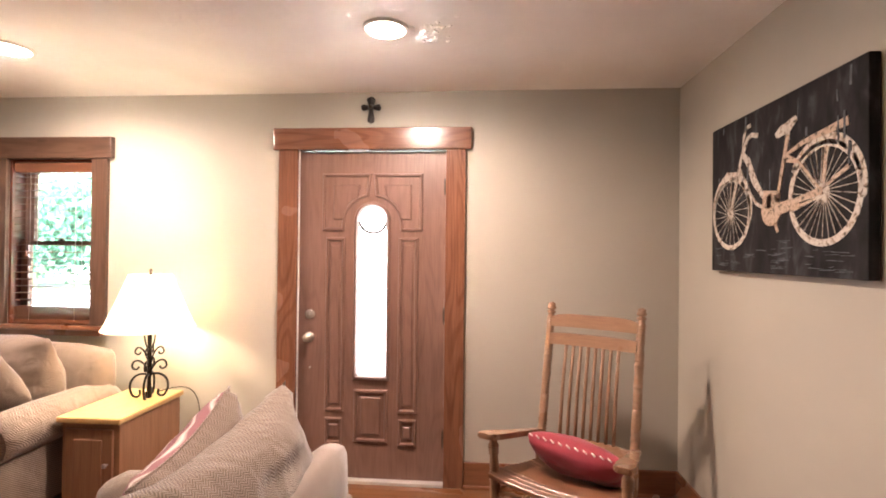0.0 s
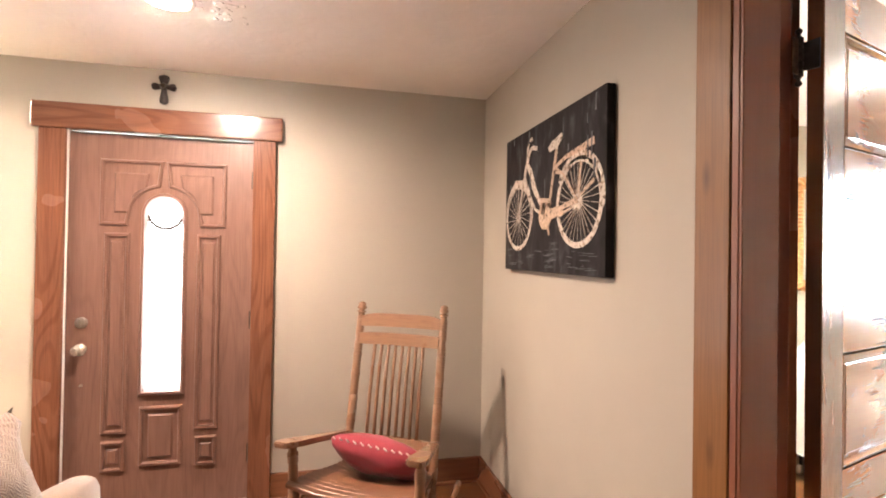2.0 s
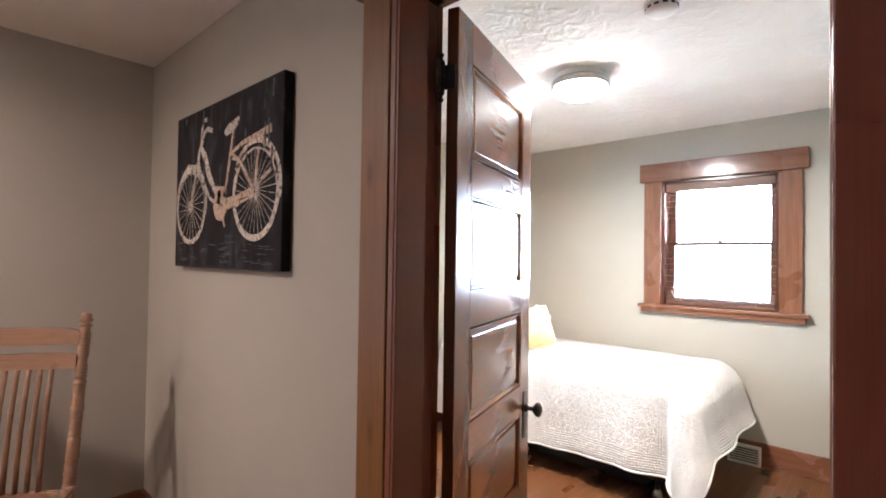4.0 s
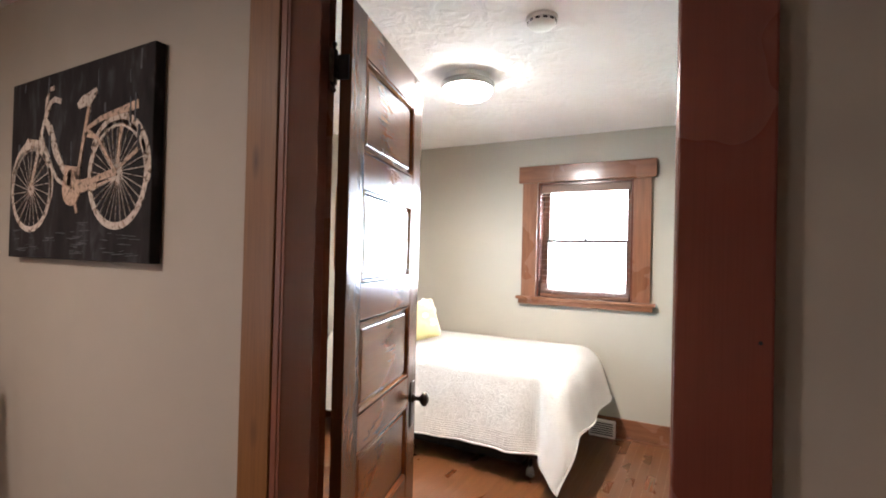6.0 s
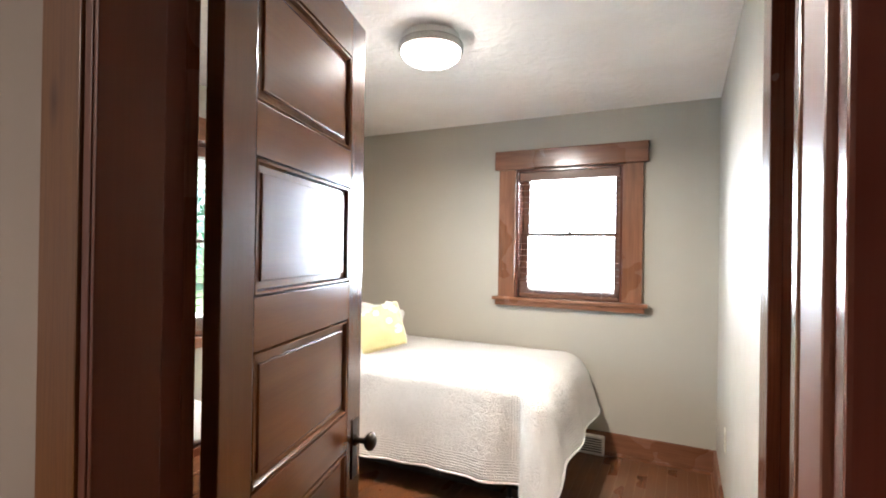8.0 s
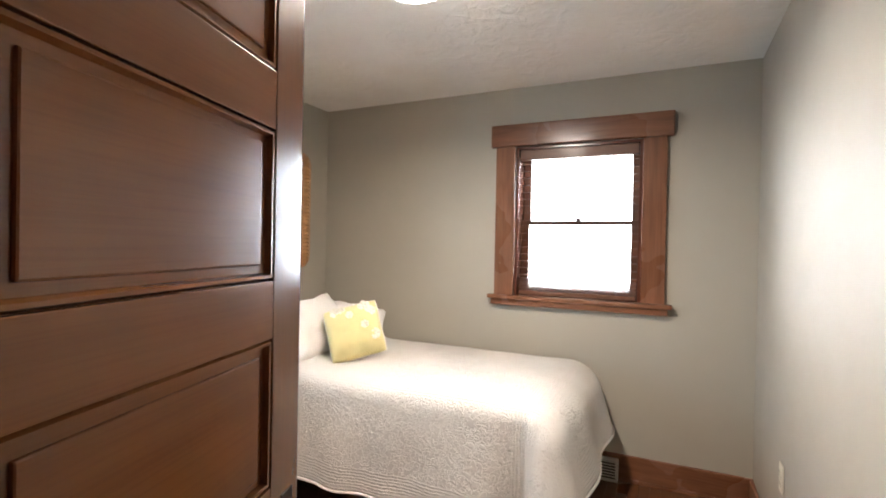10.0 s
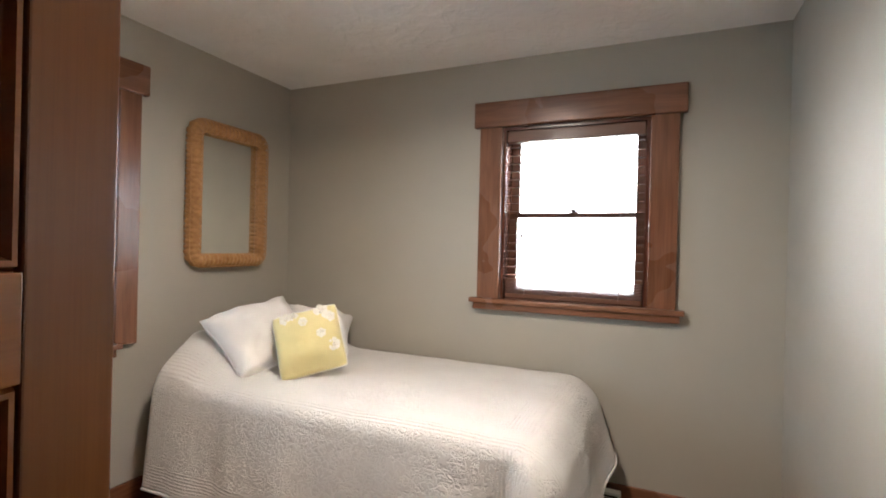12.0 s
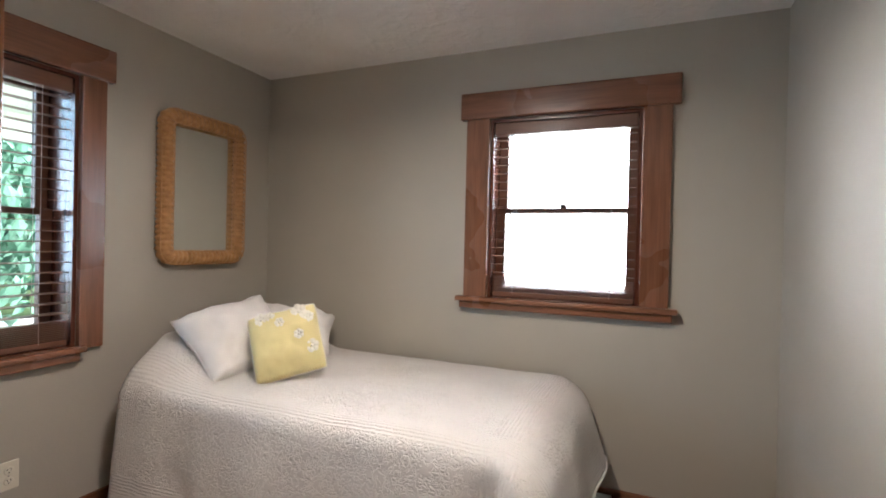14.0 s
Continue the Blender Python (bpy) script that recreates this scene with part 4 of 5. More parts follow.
pb_ = bmesh.new()
rnd = random.Random(9)
for k in range(26):
    cx, cy = -1.40 + rnd.gauss(0, 0.055), -0.80 + rnd.gauss(0, 0.045)
    n_ = rnd.randint(5, 8)
    r0 = rnd.uniform(0.008, 0.022)
    ring = [pb_.verts.new((cx + math.cos(q * math.tau / n_) * r0 * rnd.uniform(0.6, 1.3), cy + math.sin(q * math.tau / n_) * r0 * rnd.uniform(0.5, 1.2), H - rnd.uniform(0.001, 0.005))) for q in range(n_)]
    tip = pb_.verts.new((cx, cy, H - rnd.uniform(0.004, 0.008)))
    base_ = [pb_.verts.new((v.co.x, v.co.y, H + 0.002)) for v in ring]
    for q in range(n_):
        pb_.faces.new((ring[q], ring[(q + 1) % n_], tip))
        pb_.faces.new((ring[q], base_[q], base_[(q + 1) % n_], ring[(q + 1) % n_]))
structure("plaster_patch", pb_, CEIL, "flaked rough plaster beside the ceiling light", "plaster")

# ---- wall cross ----
t = thing("wall_cross", pose(-1.866, 0.0, 2.332), "small dark iron cross with rounded arms above the door", "cross")
cb = bmesh.new()


def petal(bm, m, length, w):
    pts = []
    for i in range(13):
        s = i / 12
        pts.append((s * length, w * (0.45 + 0.75 * s ** 1.5) * (1 if s < 0.6 else math.sqrt(max(0, 1 - ((s - 0.6) / 0.4) ** 2)))))
    top = [bm.verts.new(m @ Vector((b, -0.012, a))) for a, b in pts]
    bot = [bm.verts.new(m @ Vector((-b - 1e-4, -0.012, a))) for a, b in pts]
    t2 = [bm.verts.new(m @ Vector((b, 0, a))) for a, b in pts]
    b2 = [bm.verts.new(m @ Vector((-b - 1e-4, 0, a))) for a, b in pts]
    mid = [bm.verts.new(m @ Vector((0, -0.022, a))) for a, b in pts]
    for i in range(12):
        bm.faces.new((top[i], top[i + 1], mid[i + 1], mid[i]))
        bm.faces.new((mid[i], mid[i + 1], bot[i + 1], bot[i]))
        bm.faces.new((top[i], t2[i], t2[i + 1], top[i + 1]))
        bm.faces.new((bot[i], bot[i + 1], b2[i + 1], b2[i]))


for a, ln, wd in ((0, 0.066, 0.031), (90, 0.063, 0.022), (180, 0.100, 0.025), (270, 0.063, 0.022)):
    petal(cb, Matrix.Rotation(radians(a), 4, "Y"), ln, wd)
lathe(cb, [(0.020, 0), (0.018, 0.024), (0.012, 0.03), (0.002, 0.032)], pose(0, 0, 0, 90), 16)
part("body", cb, IRON, t)
part("boss", lathe(bmesh.new(), [(0.016, 0.028), (0.012, 0.038), (0.002, 0.042)], pose(0, 0, 0, 90), 14), BRONZE, t, "round bronze boss")

# ---- bicycle picture ----
CW, CH = 0.968, 0.682
t = thing("canvas_picture", pose(-0.002, -0.973, 1.36, 0, 0, -90), "dark stretched canvas with a cream vintage bicycle", "picture")
# local x runs along the wall to the south, -y into the room
part("canvas", boxed(-CW / 2, CW / 2, -0.035, 0.0, 0.0, CH, bev=0.004), CANVAS, t)
PY = -0.0352
layer = [0]


def uv_(u, v):
    return Vector(((u - 0.5) * CW, PY, v * CH))


def ink(name, strokes, mat, label=""):
    """Flat strokes of paint: (points, widths)."""
    layer[0] += 1
    lift = Vector((0, -0.0004 * (layer[0] % 9) - 0.0003, 0))
    bm = bmesh.new()
    for pts, ws in strokes:
        pts = [uv_(*p) + lift for p in pts]
        n = len(pts)
        ws = ws if isinstance(ws, (list, tuple)) else [ws] * n
        rows = []
        for i, p in enumerate(pts):
            d = (pts[min(i + 1, n - 1)] - pts[max(i - 1, 0)]).normalized()
            s = Vector((-d.z, 0, d.x)) * ws[i] / 2
            rows.append((bm.verts.new(p + s), bm.verts.new(p - s)))
        for a, b in zip(rows, rows[1:]):
            bm.faces.new((a[0], b[0], b[1], a[1]))
    r = bmesh.ops.extrude_face_region(bm, geom=bm.faces[:])
    for v in r["geom"]:
        if isinstance(v, bmesh.types.BMVert):
            v.co.y += 0.004
    return part(name, bm, mat, t, label)


def circ(u, v, r, a0=0, a1=360, n=40):
    return [(u + r * math.cos(radians(a0 + (a1 - a0) * i / n)) / CW, v + r * math.sin(radians(a0 + (a1 - a0) * i / n)) / CH) for i in range(n + 1)]


FWH, RWH = (0.185, 0.385), (0.80, 0.415)
ink("front_wheel", [(circ(*FWH, 0.155), 0.021), (circ(*FWH, 0.014), 0.022)], BIKE, "cream front wheel ring")
ink("rear_wheel", [(circ(*RWH, 0.167), 0.024), (circ(*RWH, 0.020), 0.030)], BIKE, "cream rear wheel ring")
spokes = []
for (cu, cv), r, n in ((FWH, 0.146, 22), (RWH, 0.156, 30)):
    for k in range(n):
        a = k * math.tau / n + 0.1
        spokes.append(([(cu + 0.012 * math.cos(a + 0.8) / CW, cv + 0.012 * math.sin(a + 0.8) / CH), (cu + r * math.cos(a) / CW, cv + r * math.sin(a) / CH)], 0.0022))
for k in spokes:
    ink("spoke", [k], BIKE)
ink("front_mudguard", [(circ(FWH[0], FWH[1] + 0.008, 0.163, -20, 172), [0.010] + [0.020 + 0.02 * math.sin(math.pi * q / 39) for q in range(39)] + [0.014])], BIKE)
ink("rear_mudguard", [(circ(RWH[0], RWH[1] + 0.006, 0.178, -12, 150), [0.012] + [0.024 + 0.014 * math.sin(math.pi * q / 39) for q in range(39)] + [0.016])], BIKE)
for k in [
    ([(0.295, 0.79), (0.265, 0.69), (0.244, 0.62), (0.19, 0.40)], [0.014, 0.022, 0.024, 0.012]),
    ([(0.285, 0.76), (0.33, 0.70), (0.385, 0.56), (0.45, 0.46), (0.50, 0.41)], [0.022, 0.036, 0.036, 0.022, 0.020]),
    ([(0.27, 0.66), (0.33, 0.52), (0.40, 0.42), (0.47, 0.38)], 0.014),
    ([(0.612, 0.77), (0.58, 0.60), (0.545, 0.41)], 0.018),
    ([(0.60, 0.66), (0.68, 0.60), (0.80, 0.42)], 0.012),
    ([(0.52, 0.38), (0.66, 0.40), (0.80, 0.43)], [0.03, 0.02, 0.026]),
    ([(0.52, 0.335), (0.80, 0.40)], 0.010),
    ([(0.80, 0.42), (0.825, 0.69)], 0.018),
    ([(0.80, 0.44), (0.92, 0.52)], [0.012, 0.016])]:
    ink("frame_tube", [k], BIKE if k[0][0][0] < 0.5 else RUSTPAINT)
ink("saddle", [([(0.535, 0.785), (0.57, 0.805), (0.61, 0.81), (0.662, 0.845)], [0.026, 0.040, 0.046, 0.022]), ([(0.613, 0.80), (0.611, 0.74)], 0.018)], BIKE)
ink("handlebar", [([(0.295, 0.78), (0.298, 0.86), (0.315, 0.915), (0.352, 0.918)], 0.017), ([(0.298, 0.77), (0.325, 0.84), (0.36, 0.855), (0.408, 0.835)], 0.02)], BIKE)
ink("rack", [([(0.595, 0.66), (0.70, 0.70), (0.81, 0.715), (0.92, 0.73)], [0.012, 0.018, 0.022, 0.03]), ([(0.60, 0.63), (0.66, 0.61)], 0.012)], RUSTPAINT)
ink("motor", [(circ(0.505, 0.37, 0.034), 0.058), ([(0.45, 0.44), (0.56, 0.42)], 0.07), ([(0.53, 0.30), (0.55, 0.24)], 0.014), ([(0.56, 0.36), (0.68, 0.37)], 0.022)], RUSTPAINT, "brown and cream engine and pedals")
ink("headlamp", [([(0.12, 0.60), (0.16, 0.64), (0.20, 0.63)], [0.03, 0.045, 0.03])], BIKE)
smear = []
rnd = random.Random(4)
for k in range(26):
    v0 = rnd.uniform(0.03, 0.2)
    u0 = rnd.uniform(0.50, 0.58)
    smear.append(([(u0, v0), (u0 + rnd.uniform(0.02, 0.07), v0 + rnd.uniform(-0.004, 0.004))], rnd.uniform(0.0012, 0.003)))
for k in range(34):
    u0, v0 = rnd.uniform(0.02, 0.9), rnd.uniform(0.02, 0.16)
    smear.append(([(u0, v0), (u0 + rnd.uniform(0.02, 0.08), v0 + rnd.uniform(-0.006, 0.006))], rnd.uniform(0.001, 0.003)))
for k in range(16):
    u0, v0 = rnd.uniform(0.05, 0.97), rnd.uniform(0.45, 0.95)
    smear.append(([(u0, v0), (u0 + rnd.uniform(-0.004, 0.004), min(0.985, v0 + rnd.uniform(0.03, 0.14)))], rnd.uniform(0.003, 0.012)))
for k in smear:
    ink("streak", [k], GREYINK)


# ---- rocking chair ----
def chair():
    c = thing("rocking_chair", pose(-0.58, -0.38, 0.0, 0, 0, -29.7), "oak slat-back rocking chair with turned posts", "chair")
    # local -y is forward, x to the right as one faces the chair from the front

    def post(name, a, b, r, turned):
        m, ln = aim(a, b)
        prof = []
        n = 40
        marks = [ln * k for k in turned]
        zs = sorted(set([ln * i / n for i in range(n + 1)] + [k + d for k in marks for d in (-0.028, -0.022, -0.016, -0.01, -0.004, 0.002, 0.008, 0.014, 0.02)]))
        for z in zs:
            if not 0 <= z <= ln:
                continue
            s = z / ln
            rr = r * (0.82 + 0.28 * math.sin(math.pi * min(1, s * 1.1)))
            for k in marks:
                if abs(z - k) < 0.026:
                    rr = r * (1.16 if round((z - k) / 0.006) % 2 else 0.88)
            prof.append((rr, z))
        return lathe(bmesh.new(), prof, m, 14)

    for s in (-1, 1):
        bm = post("", (s * 0.235, -0.20, 0.10), (s * 0.235, 0.0, 1.11), 0.021, (0.42, 0.48, 0.60, 0.66, 0.76, 0.82, 0.90, 0.95))
        m, ln = aim((s * 0.235, 0.0, 1.105), (s * 0.235, 0.012, 1.17))
        lathe(bm, [(0.016, 0), (0.024, 0.004), (0.024, 0.011), (0.014, 0.015), (0.014, 0.019), (0.024, 0.024), (0.025, 0.034), (0.017, 0.040), (0.021, 0.046), (0.020, 0.053), (0.010, 0.060), (0.001, 0.062)], m, 14)
        part("back_post", bm, CHAIR["z"], c)
        part("front_post", post("", (s * 0.285, -0.53, 0.10), (s * 0.303, -0.54, 0.585), 0.022, (0.3, 0.6, 0.86)), CHAIR["z"], c)
        # arm
        am = bmesh.new()
        outline = [(-0.028, -0.635), (0.028, -0.635), (0.042, -0.61), (0.042, -0.54), (0.032, -0.42), (0.022, -0.11), (-0.022, -0.11), (-0.028, -0.42), (-0.040, -0.54), (-0.042, -0.61)]
        lo = [am.verts.new((s * (0.305 - 0.065 * (y + 0.635) / 0.525) + x, y, 0.605 - 0.115 * (y + 0.635) / 0.525 - 0.012)) for x, y in outline]
        hi = [am.verts.new((v.co.x, v.co.y, v.co.z + 0.026)) for v in lo]
        am.faces.new(lo[::-1])
        am.faces.new(hi)
        for i in range(len(lo)):
            am.faces.new((lo[i], lo[(i + 1) % len(lo)], hi[(i + 1) % len(lo)], hi[i]))
        bmesh.ops.bevel(am, geom=am.edges[:], offset=0.006, segments=2, affect="EDGES")
        part("armrest", am, CHAIR["y"], c)
        # rocker and side rails
        pts = []
        for i in range(15):
            y = 0.26 - i * 0.074
            pts.append((s * 0.262, y, 0.022 + 0.16 * (y + 0.32) ** 2 / 0.5))
        part("rocker", tube(bmesh.new(), pts, 0.022, 8, flat=0.7), CHAIR["y"], c)
        for zz in (0.2, 0.33):
            part("stretcher", tube(bmesh.new(), [(s * 0.275, -0.53, zz), (s * 0.26, -0.37, zz), (s * 0.235, -0.16, zz)], [0.009, 0.014, 0.009]), CHAIR["y"], c)
    for yy, zz, hw in ((-0.535, 0.22, 0.275), (-0.535, 0.32, 0.275), (-0.17, 0.25, 0.235)):
        part("stretcher", tube(bmesh.new(), [(-hw, yy, zz), (0, yy, zz), (hw, yy, zz)], [0.009, 0.014, 0.009]), CHAIR["x"], c)

    def back(z):
        return -0.20 + (z - 0.10) * 0.198

    def rail(name, z0, z1, th, crown=0.0):
        bm = bmesh.new()
        n = 12
        rows = []
        for i in range(n + 1):
            x = -0.222 + 0.444 * i / n
            bow = 0.02 * (1 - (x / 0.222) ** 2)
            top = z1 + crown * (1 - (abs(x) / 0.222) ** 6)
            rows.append([bm.verts.new(p) for p in ((x, back(z0) + bow - th, z0), (x, back(top) + bow - th, top), (x, back(top) + bow, top), (x, back(z0) + bow, z0))])
        for a, b in zip(rows, rows[1:]):
            for k in range(4):
                bm.faces.new((a[k], a[(k + 1) % 4], b[(k + 1) % 4], b[k]))
        bm.faces.new(rows[0])
        bm.faces.new(rows[-1][::-1])
        part(name, bm, CHAIR["x"], c)

    rail("crest_rail", 1.040, 1.092, 0.02, 0.016)
    rail("crest_rail", 0.947, 1.003, 0.024, 0.004)
    rail("bottom_rail", 0.445, 0.495, 0.022)
    for i in range(8):
        x = -0.136 + 0.0388 * i
        bow = 0.02 * (1 - (x / 0.222) ** 2)
        bm = bmesh.new()
        pts = [(x, back(z) + bow - 0.012 - 0.012 * math.sin(math.pi * (z - 0.48) / 0.49), z) for z in (0.485, 0.6, 0.72, 0.84, 0.962)]
        tube(bm, pts, 0.0098, 8, flat=0.7)
        part("back_slat", bm, CHAIR["z"], c)
    # slatted, dished seat
    for i in range(11):
        y = -0.575 + i * 0.040
        s = i / 10
        z = 0.40 + 0.018 * math.cos(s * math.pi) - 0.02 * s
        hw = 0.30 - 0.06 * s
        rows = []
        bm = bmesh.new()
        for k in range(9):
            x = -hw + 2 * hw * k / 8
            d = -0.028 * (1 - (x / hw) ** 2)
            rows.append([bm.verts.new(p) for p in ((x, y - 0.019, z + d - 0.01), (x, y - 0.019, z + d + 0.004), (x, y - 0.014, z + d + 0.008), (x, y + 0.014, z + d + 0.008), (x, y + 0.019, z + d + 0.004), (x, y + 0.019, z + d - 0.01))])
        for a, b in zip(rows, rows[1:]):
            for k in range(6):
                bm.faces.new((a[k], a[(k + 1) % 6], b[(k + 1) % 6], b[k]))
        bm.faces.new(rows[0])
        bm.faces.new(rows[-1][::-1])
        part("seat_slat", bm, SEATWOOD, c)
    return c


SEATWOOD = wood("seat_oak", (0.12, 0.05, 0.026), (0.23, 0.11, 0.058), "x", 0.34, 0.3, knots=False)
chair()
M = pose(-0.58, -0.38, 0.0, 0, 0, -29.7) @ pose(0.01, -0.29, 0.465, 48, 5, 0)
t = thing("seat_cushion", M, "dark red cushion with pale stitching on a rocking chair", "cushion")
part("cover", cushion(0.47, 0.25, 0.15, seed=3), RED, t)
sb = bmesh.new()
edge = pillow_edge(0.47, 0.25)
for i in range(25, 36):
    a, b = Vector(edge[i]), Vector(edge[(i + 1) % len(edge)])
    tube(sb, [a + (b - a) * 0.2 + Vector((0, -0.006, 0)), a + (b - a) * 0.7 + Vector((0, 0.004, 0.004))], 0.004, 6)
part("stitching", sb, WIREWHITE, t, "pale whip stitching along the top seam")

# ---- side table and lamp ----
t = thing("side_table", pose(-3.17, -0.36, 0.0), "honey oak side cabinet with a light top", "table")
part("body", boxed(-0.16, 0.155, -0.255, 0.245, 0.04, 0.535, bev=0.004), TABLE, t)
part("plinth", boxed(-0.15, 0.145, -0.235, 0.24, 0.0, 0.04), TABLE, t)
part("top", boxed(-0.178, 0.172, -0.28, 0.258, 0.535, 0.566, bev=0.010, seg=3), TABLETOP, t, "pale honey oak top with a rounded edge")
d = part("door", boxed(-0.13, 0.125, -0.272, -0.256, 0.06, 0.505, bev=0.003), TABLE, t)
part("raised_panel", boxed(-0.08, 0.075, -0.279, -0.272, 0.115, 0.455, bev=0.005), TABLE, d)
part("knob", lathe(bmesh.new(), [(0.006, 0), (0.006, 0.01), (0.013, 0.016), (0.012, 0.024), (0.004, 0.028)], pose(0.10, -0.272, 0.33, 90), 14), NICKEL, d, "small nickel knob")

t = thing("table_lamp", pose(-3.10, -0.28, 0.566), "scrolled wrought iron table lamp with white shade, lit", "lamp")
ib = bmesh.new()
for k in range(4):
    r = Matrix.Rotation(k * math.pi / 2 + 0.35, 4, "Z")
    foot = [r @ p for p in bezier((0.0, 0, 0.13), (0.06, 0, 0.17), (0.13, 0, 0.10), (0.085, 0, 0.02), 12) + bezier((0.085, 0, 0.02), (0.06, 0, -0.005), (0.035, 0, 0.02), (0.05, 0, 0.05), 8)[1:]]
    tube(ib, foot, 0.0065, 7)
    tube(ib, [r @ p for p in bezier((0.006, 0, 0.15), (0.03, 0, 0.23), (0.085, 0, 0.24), (0.09, 0, 0.19), 10) + bezier((0.09, 0, 0.19), (0.088, 0, 0.165), (0.055, 0, 0.16), (0.055, 0, 0.185), 6)[1:]], 0.0055, 7)
    tube(ib, [r @ p for p in bezier((0.006, 0, 0.20), (0.02, 0, 0.30), (0.07, 0, 0.32), (0.075, 0, 0.27), 10) + bezier((0.075, 0, 0.27), (0.07, 0, 0.25), (0.045, 0, 0.25), (0.047, 0, 0.27), 6)[1:]], 0.005, 7)
    tube(ib, [r @ p for p in bezier((0.006, 0, 0.28), (0.03, 0, 0.33), (0.04, 0, 0.39), (0.006, 0, 0.40), 8)], 0.005, 7)
lathe(ib, [(0.012, 0.0), (0.016, 0.006), (0.013, 0.05), (0.010, 0.12), (0.016, 0.14), (0.012, 0.2), (0.009, 0.3), (0.013, 0.40), (0.008, 0.42)], None, 10)
part("base", ib, IRON, t, "black wrought iron scroll base")
part("harp", tube(bmesh.new(), bezier((-0.012, 0, 0.42), (-0.10, 0, 0.55), (-0.06, 0, 0.70), (0, 0, 0.715), 10) + bezier((0, 0, 0.715), (0.06, 0, 0.70), (0.10, 0, 0.55), (0.012, 0, 0.42), 10)[1:], 0.0025, 6), NICKEL, t)
sb = bmesh.new()
outer = [(0.245, 0.405), (0.225, 0.44), (0.19, 0.52), (0.15, 0.62), (0.112, 0.72)]
seg = 40
for prof in (outer, [(r - 0.002, z) for r, z in outer]):
    rings = [[sb.verts.new((r * math.cos(i * math.tau / seg), r * math.sin(i * math.tau / seg), z)) for i in range(seg)] for r, z in prof]
    for a, b in zip(rings, rings[1:]):
        for i in range(seg):
            sb.faces.new((a[i], a[(i + 1) % seg], b[(i + 1) % seg], b[i])).smooth = True
part("shade", sb, SHADE, t, "white cone shade glowing from within")
part("finial", lathe(bmesh.new(), [(0.004, 0.71), (0.01, 0.722), (0.006, 0.735), (0.009, 0.745), (0.002, 0.757)], None, 10), BRONZE, t)
part("bulb", lathe(bmesh.new(), [(0.012, 0.42), (0.014, 0.45), (0.03, 0.49), (0.032, 0.51), (0.02, 0.535), (0.004, 0.54)], None, 16), glow("bulb_glass", (1.0, 0.8, 0.55), 2.5), t)
bpy.data.objects["bulb"].visible_shadow = False
cord = bezier((-3.10, -0.2, 0.58), (-3.02, -0.1, 0.60), (-2.95, -0.06, 0.60), (-2.93, -0.05, 0.45), 12)
tagged(part("lamp_cord", tube(bmesh.new(), cord + [Vector((-2.93, -0.03, 0.33))], 0.003, 6), BRONZE, None), "thin brown lamp cord hanging behind the table", "cord")


# ---- sofas ----
def soft_box(x0, x1, y0, y1, z0, z1, r=0.05, puff=0.02, seed=0):
    """An upholstered block: rounded edges and slightly swollen faces."""
    bm = boxed(x0, x1, y0, y1, z0, z1)
    bmesh.ops.subdivide_edges(bm, edges=bm.edges[:], cuts=9, use_grid_fill=True)
    c = Vector(((x0 + x1) / 2, (y0 + y1) / 2, (z0 + z1) / 2))
    hx = Vector(((x1 - x0) / 2, (y1 - y0) / 2, (z1 - z0) / 2))
    for v in bm.verts:
        d = v.co - c
        q = Vector((max(-hx[k] + r, min(hx[k] - r, d[k])) for k in range(3)))
        out = d - q
        if out.length > 1e-6:
            nrm = out.normalized()
            p = q + nrm * r
        else:
            p = d
            nrm = Vector((0, 0, 0))
        f = 1.0
        for k in range(3):
            if abs(abs(d[k]) - hx[k]) < 1e-5:
                o = [j for j in range(3) if j != k]
                f = max(0, (1 - (d[o[0]] / hx[o[0]]) ** 2) * (1 - (d[o[1]] / hx[o[1]]) ** 2))
                p[k] += math.copysign(puff * f, d[k])
        p += Vector((1, 1, 1)) * noise.noise((c + p) * 4 + Vector((seed, 0, 0))) * 0.008
        v.co = c + p
    for f in bm.faces:
        f.smooth = True
    return bm


def rolled_arm(bm_name, x, y0, y1, ztop, r, parent, sgn):
    """A sofa arm along y with a scrolled front."""
    bm = bmesh.new()
    prof = [(sgn * -0.09, 0.12), (sgn * -0.09, ztop - 2 * r + 0.02)]
    for k in range(15):
        a = radians(215 - k * 21)
        prof.append((sgn * (r * 1.1 * math.cos(a) + 0.01), ztop - r + r * math.sin(a)))
    prof += [(sgn * 0.085, ztop - 2 * r), (sgn * 0.085, 0.12)]
    n = 12
    rows = []
    for i in range(n + 1):
        s = i / n
        y = y0 + (y1 - y0) * s
        k = 1.0 if 0 < i < n else 0.9
        rows.append([bm.verts.new((x + px * k, y + 0.004 * math.sin(i * 2.1), ztop / 2 + (pz - ztop / 2) * (k if k < 1 else 1) + 0.004 * noise.noise(Vector((px * 9, y * 5, pz * 7))))) for px, pz in prof])
    for a, b in zip(rows, rows[1:]):
        for i in range(len(prof) - 1):
            bm.faces.new((a[i], a[i + 1], b[i + 1], b[i])).smooth = True
    bm.faces.new(rows[0])
    bm.faces.new(rows[-1][::-1])
    return part(bm_name, bm, SOFA, parent)


